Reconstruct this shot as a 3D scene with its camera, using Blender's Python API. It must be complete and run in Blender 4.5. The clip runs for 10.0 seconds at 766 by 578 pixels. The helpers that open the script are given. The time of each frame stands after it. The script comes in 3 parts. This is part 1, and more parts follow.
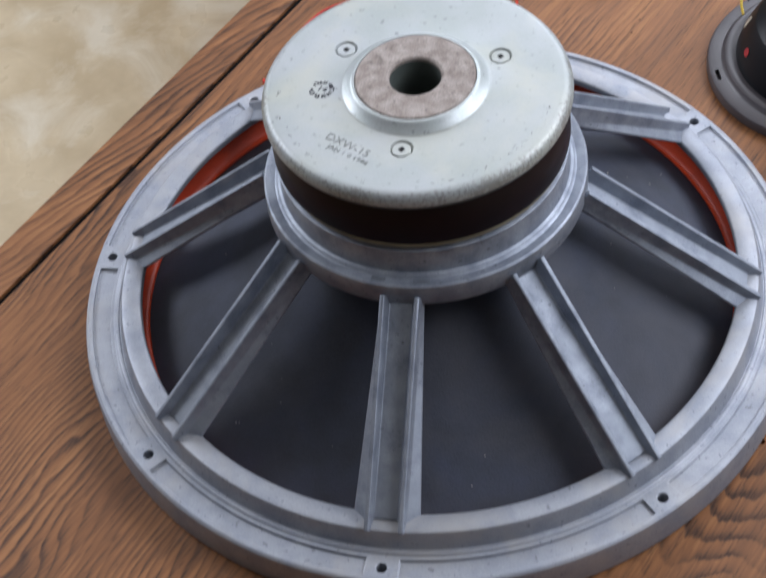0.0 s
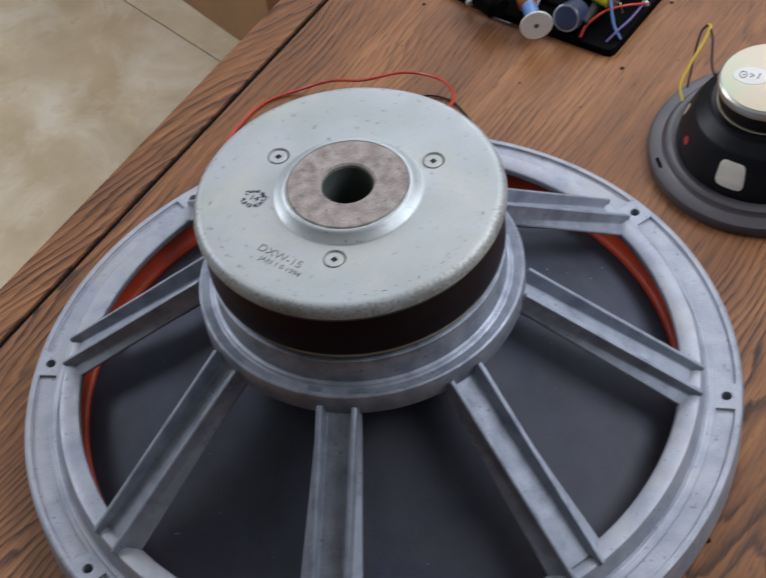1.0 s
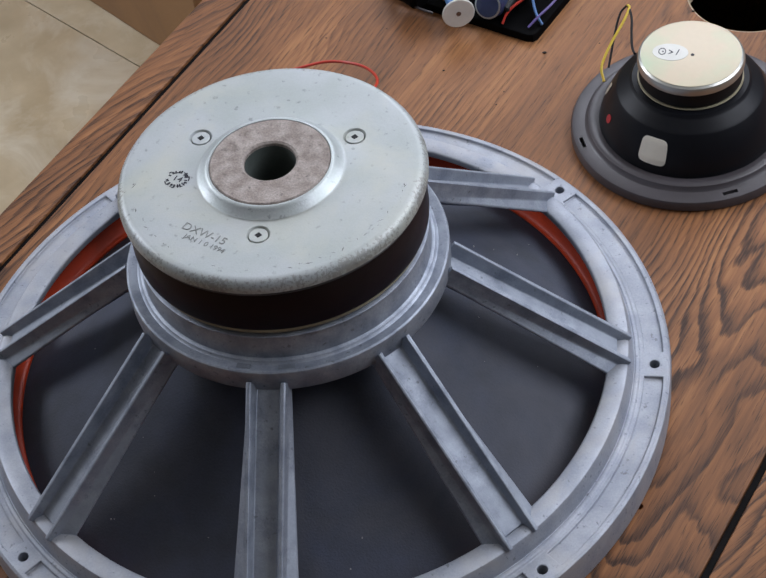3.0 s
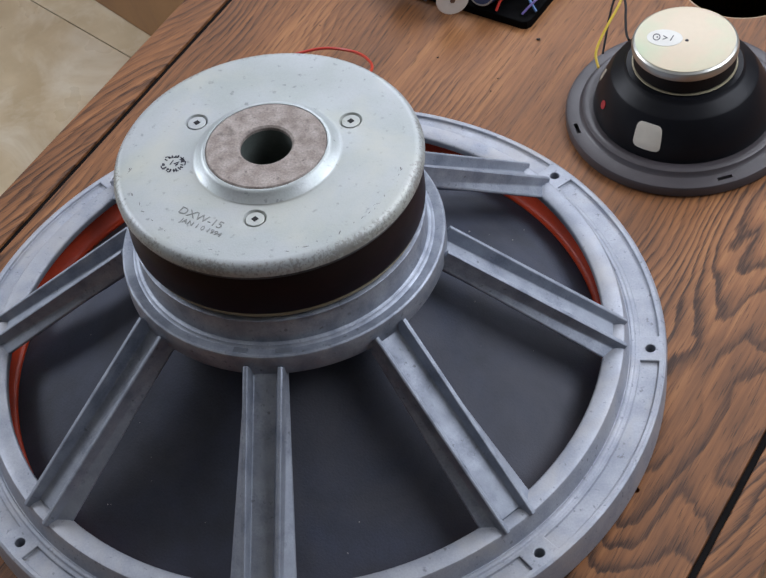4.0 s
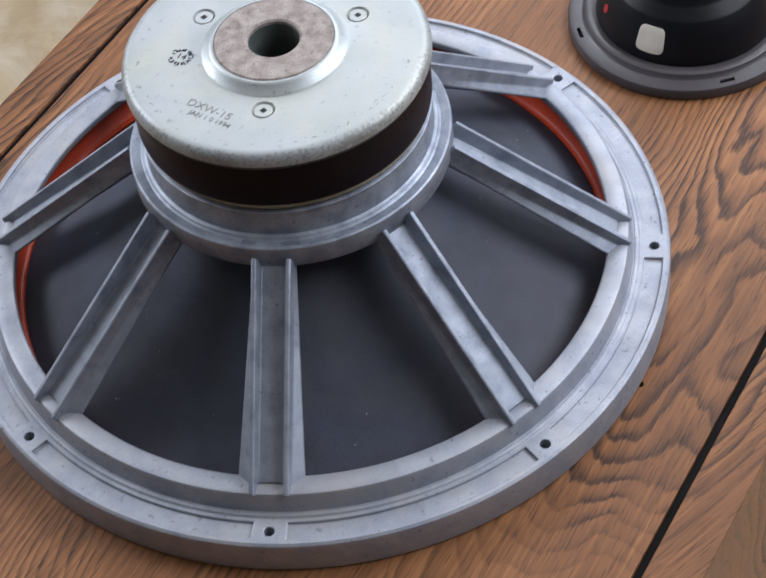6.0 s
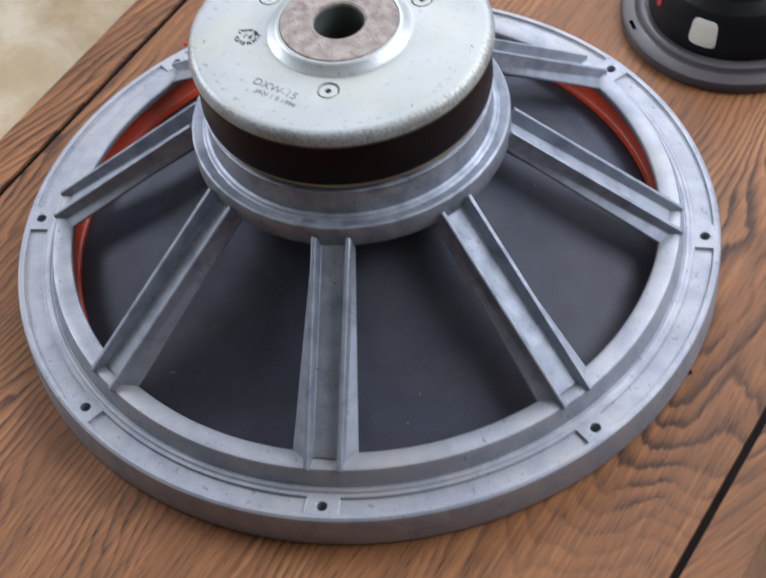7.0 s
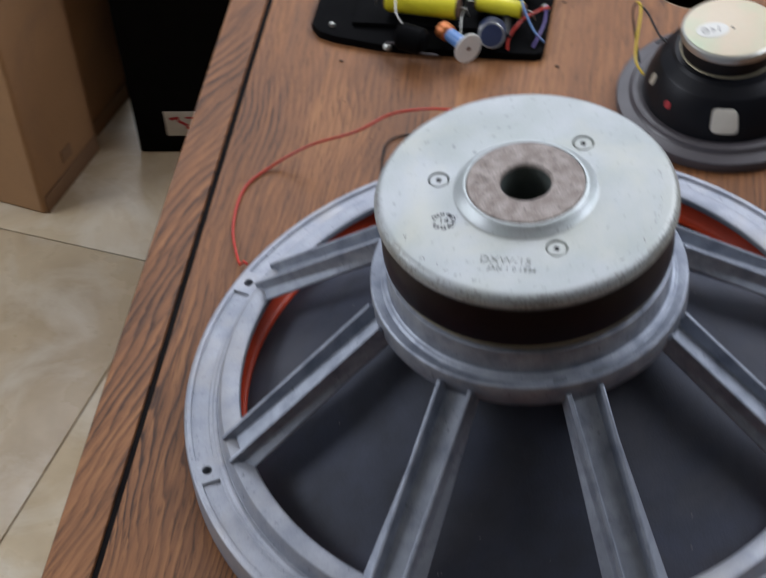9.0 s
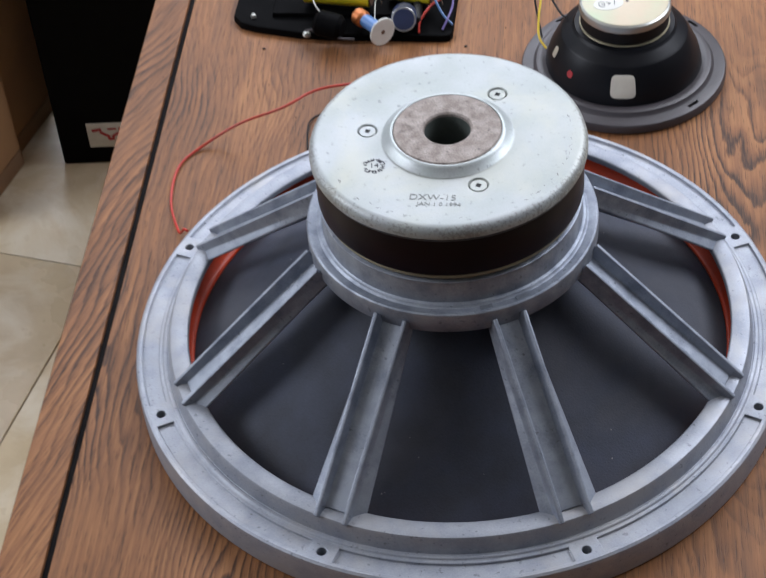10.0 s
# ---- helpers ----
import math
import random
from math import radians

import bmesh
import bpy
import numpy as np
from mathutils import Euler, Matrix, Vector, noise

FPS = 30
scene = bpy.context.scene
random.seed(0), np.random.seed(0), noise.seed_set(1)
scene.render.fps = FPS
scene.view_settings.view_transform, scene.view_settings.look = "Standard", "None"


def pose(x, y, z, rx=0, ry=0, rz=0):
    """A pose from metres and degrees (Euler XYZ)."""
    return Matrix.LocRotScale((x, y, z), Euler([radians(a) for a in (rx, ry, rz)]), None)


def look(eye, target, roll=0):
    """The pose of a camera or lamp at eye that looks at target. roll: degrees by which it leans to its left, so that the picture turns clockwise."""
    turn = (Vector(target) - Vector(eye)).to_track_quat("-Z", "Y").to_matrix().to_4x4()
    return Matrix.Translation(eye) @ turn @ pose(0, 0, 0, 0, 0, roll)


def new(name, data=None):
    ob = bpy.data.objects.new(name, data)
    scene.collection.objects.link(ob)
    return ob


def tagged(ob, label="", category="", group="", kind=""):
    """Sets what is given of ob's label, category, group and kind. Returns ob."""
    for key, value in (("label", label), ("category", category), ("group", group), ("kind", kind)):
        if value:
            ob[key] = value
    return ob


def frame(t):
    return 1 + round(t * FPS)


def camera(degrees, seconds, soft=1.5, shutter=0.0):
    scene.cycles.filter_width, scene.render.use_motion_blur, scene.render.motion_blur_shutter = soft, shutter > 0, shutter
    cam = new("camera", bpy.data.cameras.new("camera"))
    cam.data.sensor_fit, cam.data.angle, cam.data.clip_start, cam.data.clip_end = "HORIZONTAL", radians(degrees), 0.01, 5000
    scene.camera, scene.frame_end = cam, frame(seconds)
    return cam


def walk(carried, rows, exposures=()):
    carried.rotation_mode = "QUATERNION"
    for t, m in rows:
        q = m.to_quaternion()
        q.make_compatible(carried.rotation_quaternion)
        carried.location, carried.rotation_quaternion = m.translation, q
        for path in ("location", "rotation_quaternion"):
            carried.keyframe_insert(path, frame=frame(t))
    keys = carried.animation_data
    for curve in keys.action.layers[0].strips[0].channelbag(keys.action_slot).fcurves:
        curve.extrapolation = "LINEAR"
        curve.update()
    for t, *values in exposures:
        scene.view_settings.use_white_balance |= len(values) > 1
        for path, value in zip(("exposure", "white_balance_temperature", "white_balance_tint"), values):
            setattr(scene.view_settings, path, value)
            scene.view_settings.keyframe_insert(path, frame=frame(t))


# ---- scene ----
cam = camera(23.3, 10.0, soft=1.5, shutter=0.7)
PATH = [
    (0, (0.151, -0.649, 0.788), (-0.203, 0.611, -0.724), -8.2),
    (0.5, (0.148, -0.628, 0.797), (-0.2, 0.651, -0.7), -8.7),
    (1, (0.166, -0.616, 0.801), (-0.163, 0.682, -0.685), -8.4),
    (1.5, (0.176, -0.622, 0.801), (-0.136, 0.687, -0.678), -8.8),
    (2, (0.182, -0.631, 0.796), (-0.114, 0.693, -0.674), -8.5),
    (2.5, (0.183, -0.636, 0.792), (-0.104, 0.692, -0.675), -8.4),
    (2.7, (0.182, -0.638, 0.788), (-0.101, 0.693, -0.677), -8.45),
    (3.8, (0.176, -0.643, 0.782), (-0.092, 0.686, -0.689), -8.35),
    (4, (0.176, -0.645, 0.781), (-0.09, 0.685, -0.689), -8.3),
    (4.5, (0.178, -0.651, 0.778), (-0.088, 0.675, -0.695), -8.6),
    (5, (0.177, -0.657, 0.769), (-0.085, 0.659, -0.714), -8.8),
    (5.5, (0.174, -0.663, 0.769), (-0.08, 0.638, -0.728), -8.6),
    (5.7, (0.172, -0.664, 0.768), (-0.081, 0.631, -0.734), -8.4),
    (6.8, (0.149, -0.688, 0.771), (-0.107, 0.596, -0.741), -7.4),
    (7, (0.146, -0.686, 0.775), (-0.117, 0.599, -0.735), -7.0),
    (7.2, (0.145, -0.666, 0.776), (-0.138, 0.621, -0.729), -7.3),
    (7.5, (0.109, -0.622, 0.784), (-0.154, 0.674, -0.715), -7.0),
    (7.8, (0.063, -0.584, 0.793), (-0.109, 0.762, -0.676), -6.1),
    (8, (0.028, -0.574, 0.794), (-0.064, 0.801, -0.655), -5.3),
    (8.2, (-0.014, -0.577, 0.8), (-0.01, 0.813, -0.638), -5.9),
    (8.5, (-0.098, -0.596, 0.806), (0.041, 0.789, -0.631), -6.4),
    (8.6, (-0.128, -0.606, 0.806), (0.045, 0.775, -0.63), -6.3),
    (8.8, (-0.179, -0.628, 0.807), (0.052, 0.746, -0.627), -6.3),
    (9, (-0.214, -0.649, 0.8), (0.073, 0.721, -0.628), -6.2),
    (9.5, (-0.241, -0.692, 0.799), (0.139, 0.659, -0.626), -5.5),
    (10, (-0.262, -0.74, 0.817), (0.142, 0.636, -0.577), -5.3),
]
walk(cam, [(t, look(eye, target, roll)) for t, eye, target, roll in PATH],
     [(0.0, 0.06), (0.5, -0.14), (1.5, -0.28), (2.5, -0.23), (4.5, -0.07), (5.5, 0.12), (7.0, 0.28), (7.5, 0.13), (8.1, -0.56), (8.8, -0.38), (9.5, -0.08), (10.0, 0.05)])

# ---- light: daylight through unseen windows of a closed room; the west lamp is added fill ----
world = bpy.data.worlds.new("sky")
scene.world = world
world.use_nodes = True
wn = world.node_tree.nodes
sky = wn.new("ShaderNodeTexSky")
sky.sky_type = "NISHITA"
sky.sun_disc = False
sky.sun_elevation, sky.sun_rotation = radians(40), radians(200)
wn["Background"].inputs[1].default_value = 0.12
world.node_tree.links.new(sky.outputs[0], wn["Background"].inputs[0])


def window_light(name, w, h, eye, target, power, colour):
    d = bpy.data.lights.new(name, "AREA")
    d.shape, d.size, d.size_y, d.energy, d.color = "RECTANGLE", w, h, power, colour
    ob = new(name, d)
    ob.matrix_world = look(eye, target)
    return ob


window_light("window_light_east", 1.7, 1.1, (1.60, 0.45, 1.55), (0.0, 0.1, 0.2), 50, (0.866, 0.90, 1.0))
# Added fill lamp with no known window, to brighten the floor on the left
window_light("fill_light_west", 1.2, 1.1, (-2.2, 1.0, 1.45), (0.0, 0.1, 0.2), 46, (0.866, 0.902, 1.0))
window_light("window_light_north", 1.8, 1.1, (0.35, 1.93, 1.45), (0.1, 0.0, 0.2), 33, (0.866, 0.90, 1.0))


# ---- materials ----
def mat(name, base, rough=0.5, metal=0.0, vary=0.12, scale=60.0, fine=600.0, bump=0.15, spec=0.5, tint=None, depth=0.0004, stain=0.35, coat=0.0, speck=0.0, speck_scale=260.0, dirt=None, dirt_scale=18.0):
    """A surface with broad stains, fine grain and relief, in metres."""
    m = bpy.data.materials.new(name)
    m.use_nodes = True
    nt = m.node_tree
    n, l = nt.nodes, nt.links
    b = n["Principled BSDF"]
    co = n.new("ShaderNodeTexCoord")
    big, small = n.new("ShaderNodeTexNoise"), n.new("ShaderNodeTexNoise")
    big.inputs["Scale"].default_value, big.inputs["Detail"].default_value = scale, 6
    small.inputs["Scale"].default_value, small.inputs["Detail"].default_value = fine, 4
    for t in (big, small):
        l.new(co.outputs["Object"], t.inputs["Vector"])
    mix = n.new("ShaderNodeMix")
    mix.data_type = "RGBA"
    other = tint or [c * (1 - 2 * vary) for c in base]
    mix.inputs[6].default_value, mix.inputs[7].default_value = (*base, 1), (*other, 1)
    ramp = n.new("ShaderNodeMapRange")
    ramp.inputs[1].default_value, ramp.inputs[2].default_value = stain, stain + 0.3
    l.new(big.outputs[0], ramp.inputs[0])
    l.new(ramp.outputs[0], mix.inputs[0])
    grain = n.new("ShaderNodeMix")
    grain.data_type, grain.blend_type = "RGBA", "MULTIPLY"
    grain.inputs[0].default_value = vary * 2
    l.new(mix.outputs[2], grain.inputs[6])
    l.new(small.outputs[0], grain.inputs[7])
    colour = grain.outputs[2]
    if speck:
        sp, sr, dark = n.new("ShaderNodeTexNoise"), n.new("ShaderNodeMapRange"), n.new("ShaderNodeMix")
        sp.inputs["Scale"].default_value, sp.inputs["Detail"].default_value = speck_scale, 3
        l.new(co.outputs["Object"], sp.inputs["Vector"])
        sr.inputs[1].default_value, sr.inputs[2].default_value = 0.64, 0.72
        sr.inputs[4].default_value = speck
        l.new(sp.outputs[0], sr.inputs[0])
        dark.data_type = "RGBA"
        dark.inputs[7].default_value = (*[c * 0.3 for c in base], 1)
        l.new(colour, dark.inputs[6])
        l.new(sr.outputs[0], dark.inputs[0])
        colour = dark.outputs[2]
    if dirt:
        dn, dr, dm = n.new("ShaderNodeTexNoise"), n.new("ShaderNodeMapRange"), n.new("ShaderNodeMix")
        dn.inputs["Scale"].default_value, dn.inputs["Detail"].default_value, dn.inputs["Roughness"].default_value = dirt_scale, 7, 0.62
        dn.inputs["Distortion"].default_value = 0.6
        l.new(co.outputs["Object"], dn.inputs["Vector"])
        dr.inputs[1].default_value, dr.inputs[2].default_value, dr.inputs[4].default_value = 0.48, 0.66, 0.8
        l.new(dn.outputs[0], dr.inputs[0])
        dm.data_type = "RGBA"
        dm.inputs[7].default_value = (*dirt, 1)
        l.new(colour, dm.inputs[6])
        l.new(dr.outputs[0], dm.inputs[0])
        colour = dm.outputs[2]
    l.new(colour, b.inputs["Base Color"])
    rr = n.new("ShaderNodeMapRange")
    rr.inputs[3].default_value, rr.inputs[4].default_value = max(rough - 0.12, 0.03), min(rough + 0.12, 1)
    l.new(big.outputs[0], rr.inputs[0])
    l.new(rr.outputs[0], b.inputs["Roughness"])
    b.inputs["Metallic"].default_value = metal
    b.inputs["Specular IOR Level"].default_value = spec
    b.inputs["Coat Weight"].default_value = coat
    bp = n.new("ShaderNodeBump")
    bp.inputs["Strength"].default_value, bp.inputs["Distance"].default_value = bump, depth
    l.new(small.outputs[0], bp.inputs["Height"])
    l.new(bp.outputs[0], b.inputs["Normal"])
    return m


def wood_material(name, turn=0.0, heart=0.200, shift=0.0, rings=215.0, wave=21.0):
    """Brown oak veneer along y: growth rings that darken to a sharp late-wood edge, fine streaks, short pores, broad tone changes."""
    m = bpy.data.materials.new(name)
    m.use_nodes = True
    nt = m.node_tree
    n, l = nt.nodes, nt.links
    b = n["Principled BSDF"]
    co = n.new("ShaderNodeTexCoord")
    lay = n.new("ShaderNodeMapping")
    lay.inputs["Location"].default_value, lay.inputs["Rotation"].default_value = (0, 0, shift), (0, 0, radians(turn))
    l.new(co.outputs["Object"], lay.inputs[0])

    def noise_along(sx, sy, detail, rough=0.5):
        t, mp = n.new("ShaderNodeTexNoise"), n.new("ShaderNodeMapping")
        mp.inputs["Scale"].default_value = (sx, sy, sx * 0.4)
        t.inputs["Scale"].default_value, t.inputs["Detail"].default_value, t.inputs["Roughness"].default_value = 1.0, detail, rough
        l.new(lay.outputs[0], mp.inputs[0])
        l.new(mp.outputs[0], t.inputs["Vector"])
        return t.outputs[0]

    def calc(op, a, c=0.0, d=None):
        k = n.new("ShaderNodeMath")
        k.operation = op
        for socket, value in zip(k.inputs, (a, c, d)):
            if value is None:
                continue
            if isinstance(value, (int, float)):
                socket.default_value = value
            else:
                l.new(value, socket)
        return k.outputs[0]

    def spread(value, a0, a1, b0, b1):
        k = n.new("ShaderNodeMapRange")
        for socket, v in zip(k.inputs[1:5], (a0, a1, b0, b1)):
            socket.default_value = v
        l.new(value, k.inputs[0])
        return k.outputs[0]

    xyz = n.new("ShaderNodeSeparateXYZ")
    l.new(lay.outputs[0], xyz.inputs[0])
    warp = noise_along(9.0, 3.6, 2, 0.45)
    jitter = noise_along(70, 22, 3, 0.6)
    # flat-sawn figure: growth rings of a tapering log, cut lengthways
    across = calc("SUBTRACT", xyz.outputs[0], heart)
    taper = calc("MULTIPLY", calc("SUBTRACT", 0.55, xyz.outputs[1]), 0.14)
    radius = calc("SQRT", calc("ADD", calc("MULTIPLY", across, across), calc("MULTIPLY", taper, taper)))
    ring = calc("MULTIPLY_ADD", radius, rings, calc("MULTIPLY", warp, wave))
    ring = calc("ADD", ring, calc("MULTIPLY", noise_along(34, 9, 2), 3.0))
    ring = calc("ADD", ring, calc("MULTIPLY", jitter, 0.8))
    ring = calc("ADD", ring, calc("MULTIPLY", noise_along(520, 40, 2, 0.6), 0.34))
    saw = calc("FRACT", ring)
    late = calc("POWER", saw, 2.6)
    late = calc("MULTIPLY", late, spread(saw, 0.86, 1.0, 1.0, 0.0))
    fade = spread(noise_along(14, 5, 2), 0.40, 0.64, 0.14, 1.0)
    plain = spread(xyz.outputs[1], 0.16, 0.30, 1.0, 0.35)
    late = calc("MULTIPLY", calc("MULTIPLY", late, fade), plain)
    late = calc("MULTIPLY", late, spread(calc("ABSOLUTE", across), 0.04, 0.15, 1.5, 1.0))
    streak = noise_along(420, 10, 4, 0.7)
    tone = noise_along(13, 3.0, 3)
    mottle = noise_along(60, 26, 3)
    v = calc("MULTIPLY_ADD", late, -0.95, 0.49)
    v = calc("ADD", v, calc("MULTIPLY", calc("SUBTRACT", streak, 0.5), 0.98))
    v = calc("ADD", v, calc("MULTIPLY", calc("SUBTRACT", tone, 0.5), 1.0))
    v = calc("ADD", v, calc("MULTIPLY", calc("SUBTRACT", mottle, 0.5), 0.28))
    cr = n.new("ShaderNodeValToRGB")
    e = cr.color_ramp.elements
    e[0].position, e[0].color = 0.02, (0.088, 0.037, 0.0155, 1)
    e[1].position, e[1].color = 0.86, (0.385, 0.178, 0.070, 1)
    k = e.new(0.48)
    k.color = (0.235, 0.098, 0.037, 1)
    l.new(v, cr.inputs[0])
    pore = calc("SUBTRACT", noise_along(1300, 60, 2, 0.6), calc("MULTIPLY", late, 0.20))
    dark = spread(pore, 0.31, 0.42, 0.34, 1.0)
    mu = n.new("ShaderNodeMix")
    mu.data_type, mu.blend_type = "RGBA", "MULTIPLY"
    mu.inputs[0].default_value = 0.8
    l.new(cr.outputs[0], mu.inputs[6])
    l.new(dark, mu.inputs[7])
    l.new(mu.outputs[2], b.inputs["Base Color"])
    l.new(calc("MULTIPLY_ADD", streak, 0.25, 0.40), b.inputs["Roughness"])
    b.inputs["Specular IOR Level"].default_value = 0.32
    bp = n.new("ShaderNodeBump")
    bp.inputs["Strength"].default_value, bp.inputs["Distance"].default_value = 0.4, 0.0003
    l.new(calc("SUBTRACT", dark, calc("MULTIPLY", late, 0.4)), bp.inputs["Height"])
    l.new(bp.outputs[0], b.inputs["Normal"])
    return m


WOOD_EDGE = wood_material("oak_veneer_side", 20.0, 0.02, 1.7, 150.0, 13.0)
WOOD = wood_material("oak_veneer")
ALU = mat("cast_aluminium", (0.445, 0.466, 0.515), 0.58, 0.60, 0.14, 70, 900, 0.25, tint=(0.36, 0.387, 0.445), speck=0.65, speck_scale=330, dirt=(0.405, 0.400, 0.405), dirt_scale=22)
# Darker, bluer copy of ALU for the spokes and the hub
ALU_DARK = mat("cast_aluminium_dark", (0.42, 0.455, 0.520), 0.55, 0.62, 0.18, 95, 900, 0.3, tint=(0.27, 0.30, 0.36), speck=0.75, speck_scale=300, dirt=(0.34, 0.37, 0.42), dirt_scale=28)
ZINC = mat("galvanised_steel", (0.455, 0.48, 0.49), 0.53, 0.45, 0.07, 30, 1100, 0.14, tint=(0.40, 0.433, 0.42), speck=0.5, speck_scale=240, dirt=(0.465, 0.472, 0.415), dirt_scale=14)


def worn_plate(name):
    """Galvanised steel whose outer edge is chipped to dark metal with a little rust."""
    m = ZINC.copy()
    m.name = name
    n, l = m.node_tree.nodes, m.node_tree.links
    b = n["Principled BSDF"]
    before = b.inputs["Base Color"].links[0].from_socket
    co, xyz = n.new("ShaderNodeTexCoord"), n.new("ShaderNodeVectorMath")
    flat = n.new("ShaderNodeVectorMath")
    flat.operation, flat.inputs[1].default_value = "MULTIPLY", (1, 1, 0)
    xyz.operation = "LENGTH"
    l.new(co.outputs["Object"], flat.inputs[0])
    l.new(flat.outputs[0], xyz.inputs[0])
    near = n.new("ShaderNodeMapRange")
    near.inputs[1].default_value, near.inputs[2].default_value, near.inputs[3].default_value, near.inputs[4].default_value = 0.0685, 0.0745, 0.0, 0.34
    l.new(xyz.outputs["Value"], near.inputs[0])
    grit, patch_n = n.new("ShaderNodeTexNoise"), n.new("ShaderNodeTexNoise")
    grit.inputs["Scale"].default_value, grit.inputs["Detail"].default_value, grit.inputs["Roughness"].default_value = 560, 6, 0.72
    patch_n.inputs["Scale"].default_value, patch_n.inputs["Detail"].default_value = 42, 4
    for t in (grit, patch_n):
        l.new(co.outputs["Object"], t.inputs["Vector"])
    total = n.new("ShaderNodeMath")
    total.operation = "ADD"
    l.new(grit.outputs[0], total.inputs[0])
    l.new(near.outputs[0], total.inputs[1])
    more = n.new("ShaderNodeMath")
    more.operation = "MULTIPLY_ADD"
    more.inputs[1].default_value = 0.62
    l.new(patch_n.outputs[0], more.inputs[0])
    l.new(total.outputs[0], more.inputs[2])
    cut_ = n.new("ShaderNodeMapRange")
    cut_.inputs[1].default_value, cut_.inputs[2].default_value, cut_.inputs[4].default_value = 1.13, 1.22, 0.55
    l.new(more.outputs[0], cut_.inputs[0])
    tone = n.new("ShaderNodeMix")
    tone.data_type = "RGBA"
    tone.inputs[6].default_value, tone.inputs[7].default_value = (0.11, 0.112, 0.112, 1), (0.22, 0.19, 0.16, 1)
    l.new(patch_n.outputs[0], tone.inputs[0])
    mix = n.new("ShaderNodeMix")
    mix.data_type = "RGBA"
    l.new(before, mix.inputs[6])
    l.new(tone.outputs[2], mix.inputs[7])
    l.new(cut_.outputs[0], mix.inputs[0])
    l.new(mix.outputs[2], b.inputs["Base Color"])
    return m


PLATE_METAL = worn_plate("worn_galvanised_steel")
POLE = mat("bare_iron", (0.53, 0.46, 0.415), 0.66, 0.2, 0.34, 150, 900, 0.5, tint=(0.35, 0.29, 0.255), speck=0.9, speck_scale=300)
FERRITE = mat("ferrite", (0.0075, 0.0022, 0.0042), 0.38, 0.0, 0.12, 60, 500, 0.1, spec=0.16)
SEAM = mat("grey_glue", (0.10, 0.098, 0.10), 0.45, 0.2, 0.2, 60, 500, 0.2)
BRASSY = mat("yellow_zinc", (0.42, 0.37, 0.25), 0.5, 0.5, 0.1, 80, 600, 0.1)
BORE = mat("dark_bore", (0.095, 0.110, 0.100), 0.5, 0.0, 0.15, 60, 700, 0.2, spec=0.25)
CONE = mat("paper_cone", (0.056, 0.065, 0.096), 0.72, 0.0, 0.16, 34, 900, 0.5, spec=0.38, tint=(0.047, 0.052, 0.067), speck=0.2, speck_scale=500, dirt=(0.068, 0.070, 0.084), dirt_scale=12)
ORANGE = mat("orange_surround", (0.62, 0.052, 0.008), 0.40, 0.0, 0.12, 40, 500, 0.06, spec=0.28)
BLACK = mat("black_plastic", (0.009, 0.009, 0.010), 0.5, 0.0, 0.1, 60, 700, 0.1, spec=0.25)
DARKGREY = mat("dark_grey_plastic", (0.066, 0.058, 0.063), 0.4, 0.0, 0.08, 50, 800, 0.15)
BLACKBASKET = mat("black_painted_steel", (0.006, 0.0065, 0.009), 0.42, 0.0, 0.1, 60, 700, 0.06, spec=0.2)
GROOVE = mat("black_groove", (0.006, 0.005, 0.005), 0.7, spec=0.1)
FLOOR = mat("cream_marble_tile", (0.66, 0.55, 0.375), 0.3, 0.0, 0.06, 16, 60, 0.02, tint=(0.53, 0.425, 0.27), stain=0.38, dirt=(0.73, 0.67, 0.54), dirt_scale=11)
GROUT = mat("grey_grout", (0.42, 0.355, 0.26), 0.8)
CARD = mat("brown_cardboard", (0.42, 0.25, 0.13), 0.8, 0.0, 0.05, 9, 300, 0.1, spec=0.2, dirt=(0.30, 0.185, 0.11), dirt_scale=7)
# Unseen surfaces; their greys set how much light bounces back
WALL = mat("unseen_wall_grey", (0.13, 0.128, 0.13), 0.85, 0.0, 0.03, 3, 200, 0.1)
CEIL = mat("unseen_ceiling_white", (0.68, 0.68, 0.68), 0.9, 0.0, 0.02, 3, 200, 0.1)


# ---- mesh tools ----
def lathe(profile, n=128, closed=False, bm=None, centre=(0, 0, 0)):
    """A turned body: (r, z) points spun round the z axis."""
    bm = bm or bmesh.new()
    cx, cy, cz = centre
    rings = []
    for r, z in profile:
        if r < 1e-6:
            rings.append([bm.verts.new((cx, cy, cz + z))])
        else:
            rings.append([bm.verts.new((cx + r * math.cos(2 * math.pi * i / n), cy + r * math.sin(2 * math.pi * i / n), cz + z)) for i in range(n)])
    pairs = list(zip(rings, rings[1:])) + ([(rings[-1], rings[0])] if closed else [])
    for a, b in pairs:
        for i in range(n):
            j = (i + 1) % n
            if len(a) == 1 and len(b) == 1:
                continue
            if len(a) == 1:
                bm.faces.new((a[0], b[j], b[i]))
            elif len(b) == 1:
                bm.faces.new((a[i], a[j], b[0]))
            else:
                bm.faces.new((a[i], a[j], b[j], b[i]))
    bmesh.ops.recalc_face_normals(bm, faces=bm.faces)
    return bm


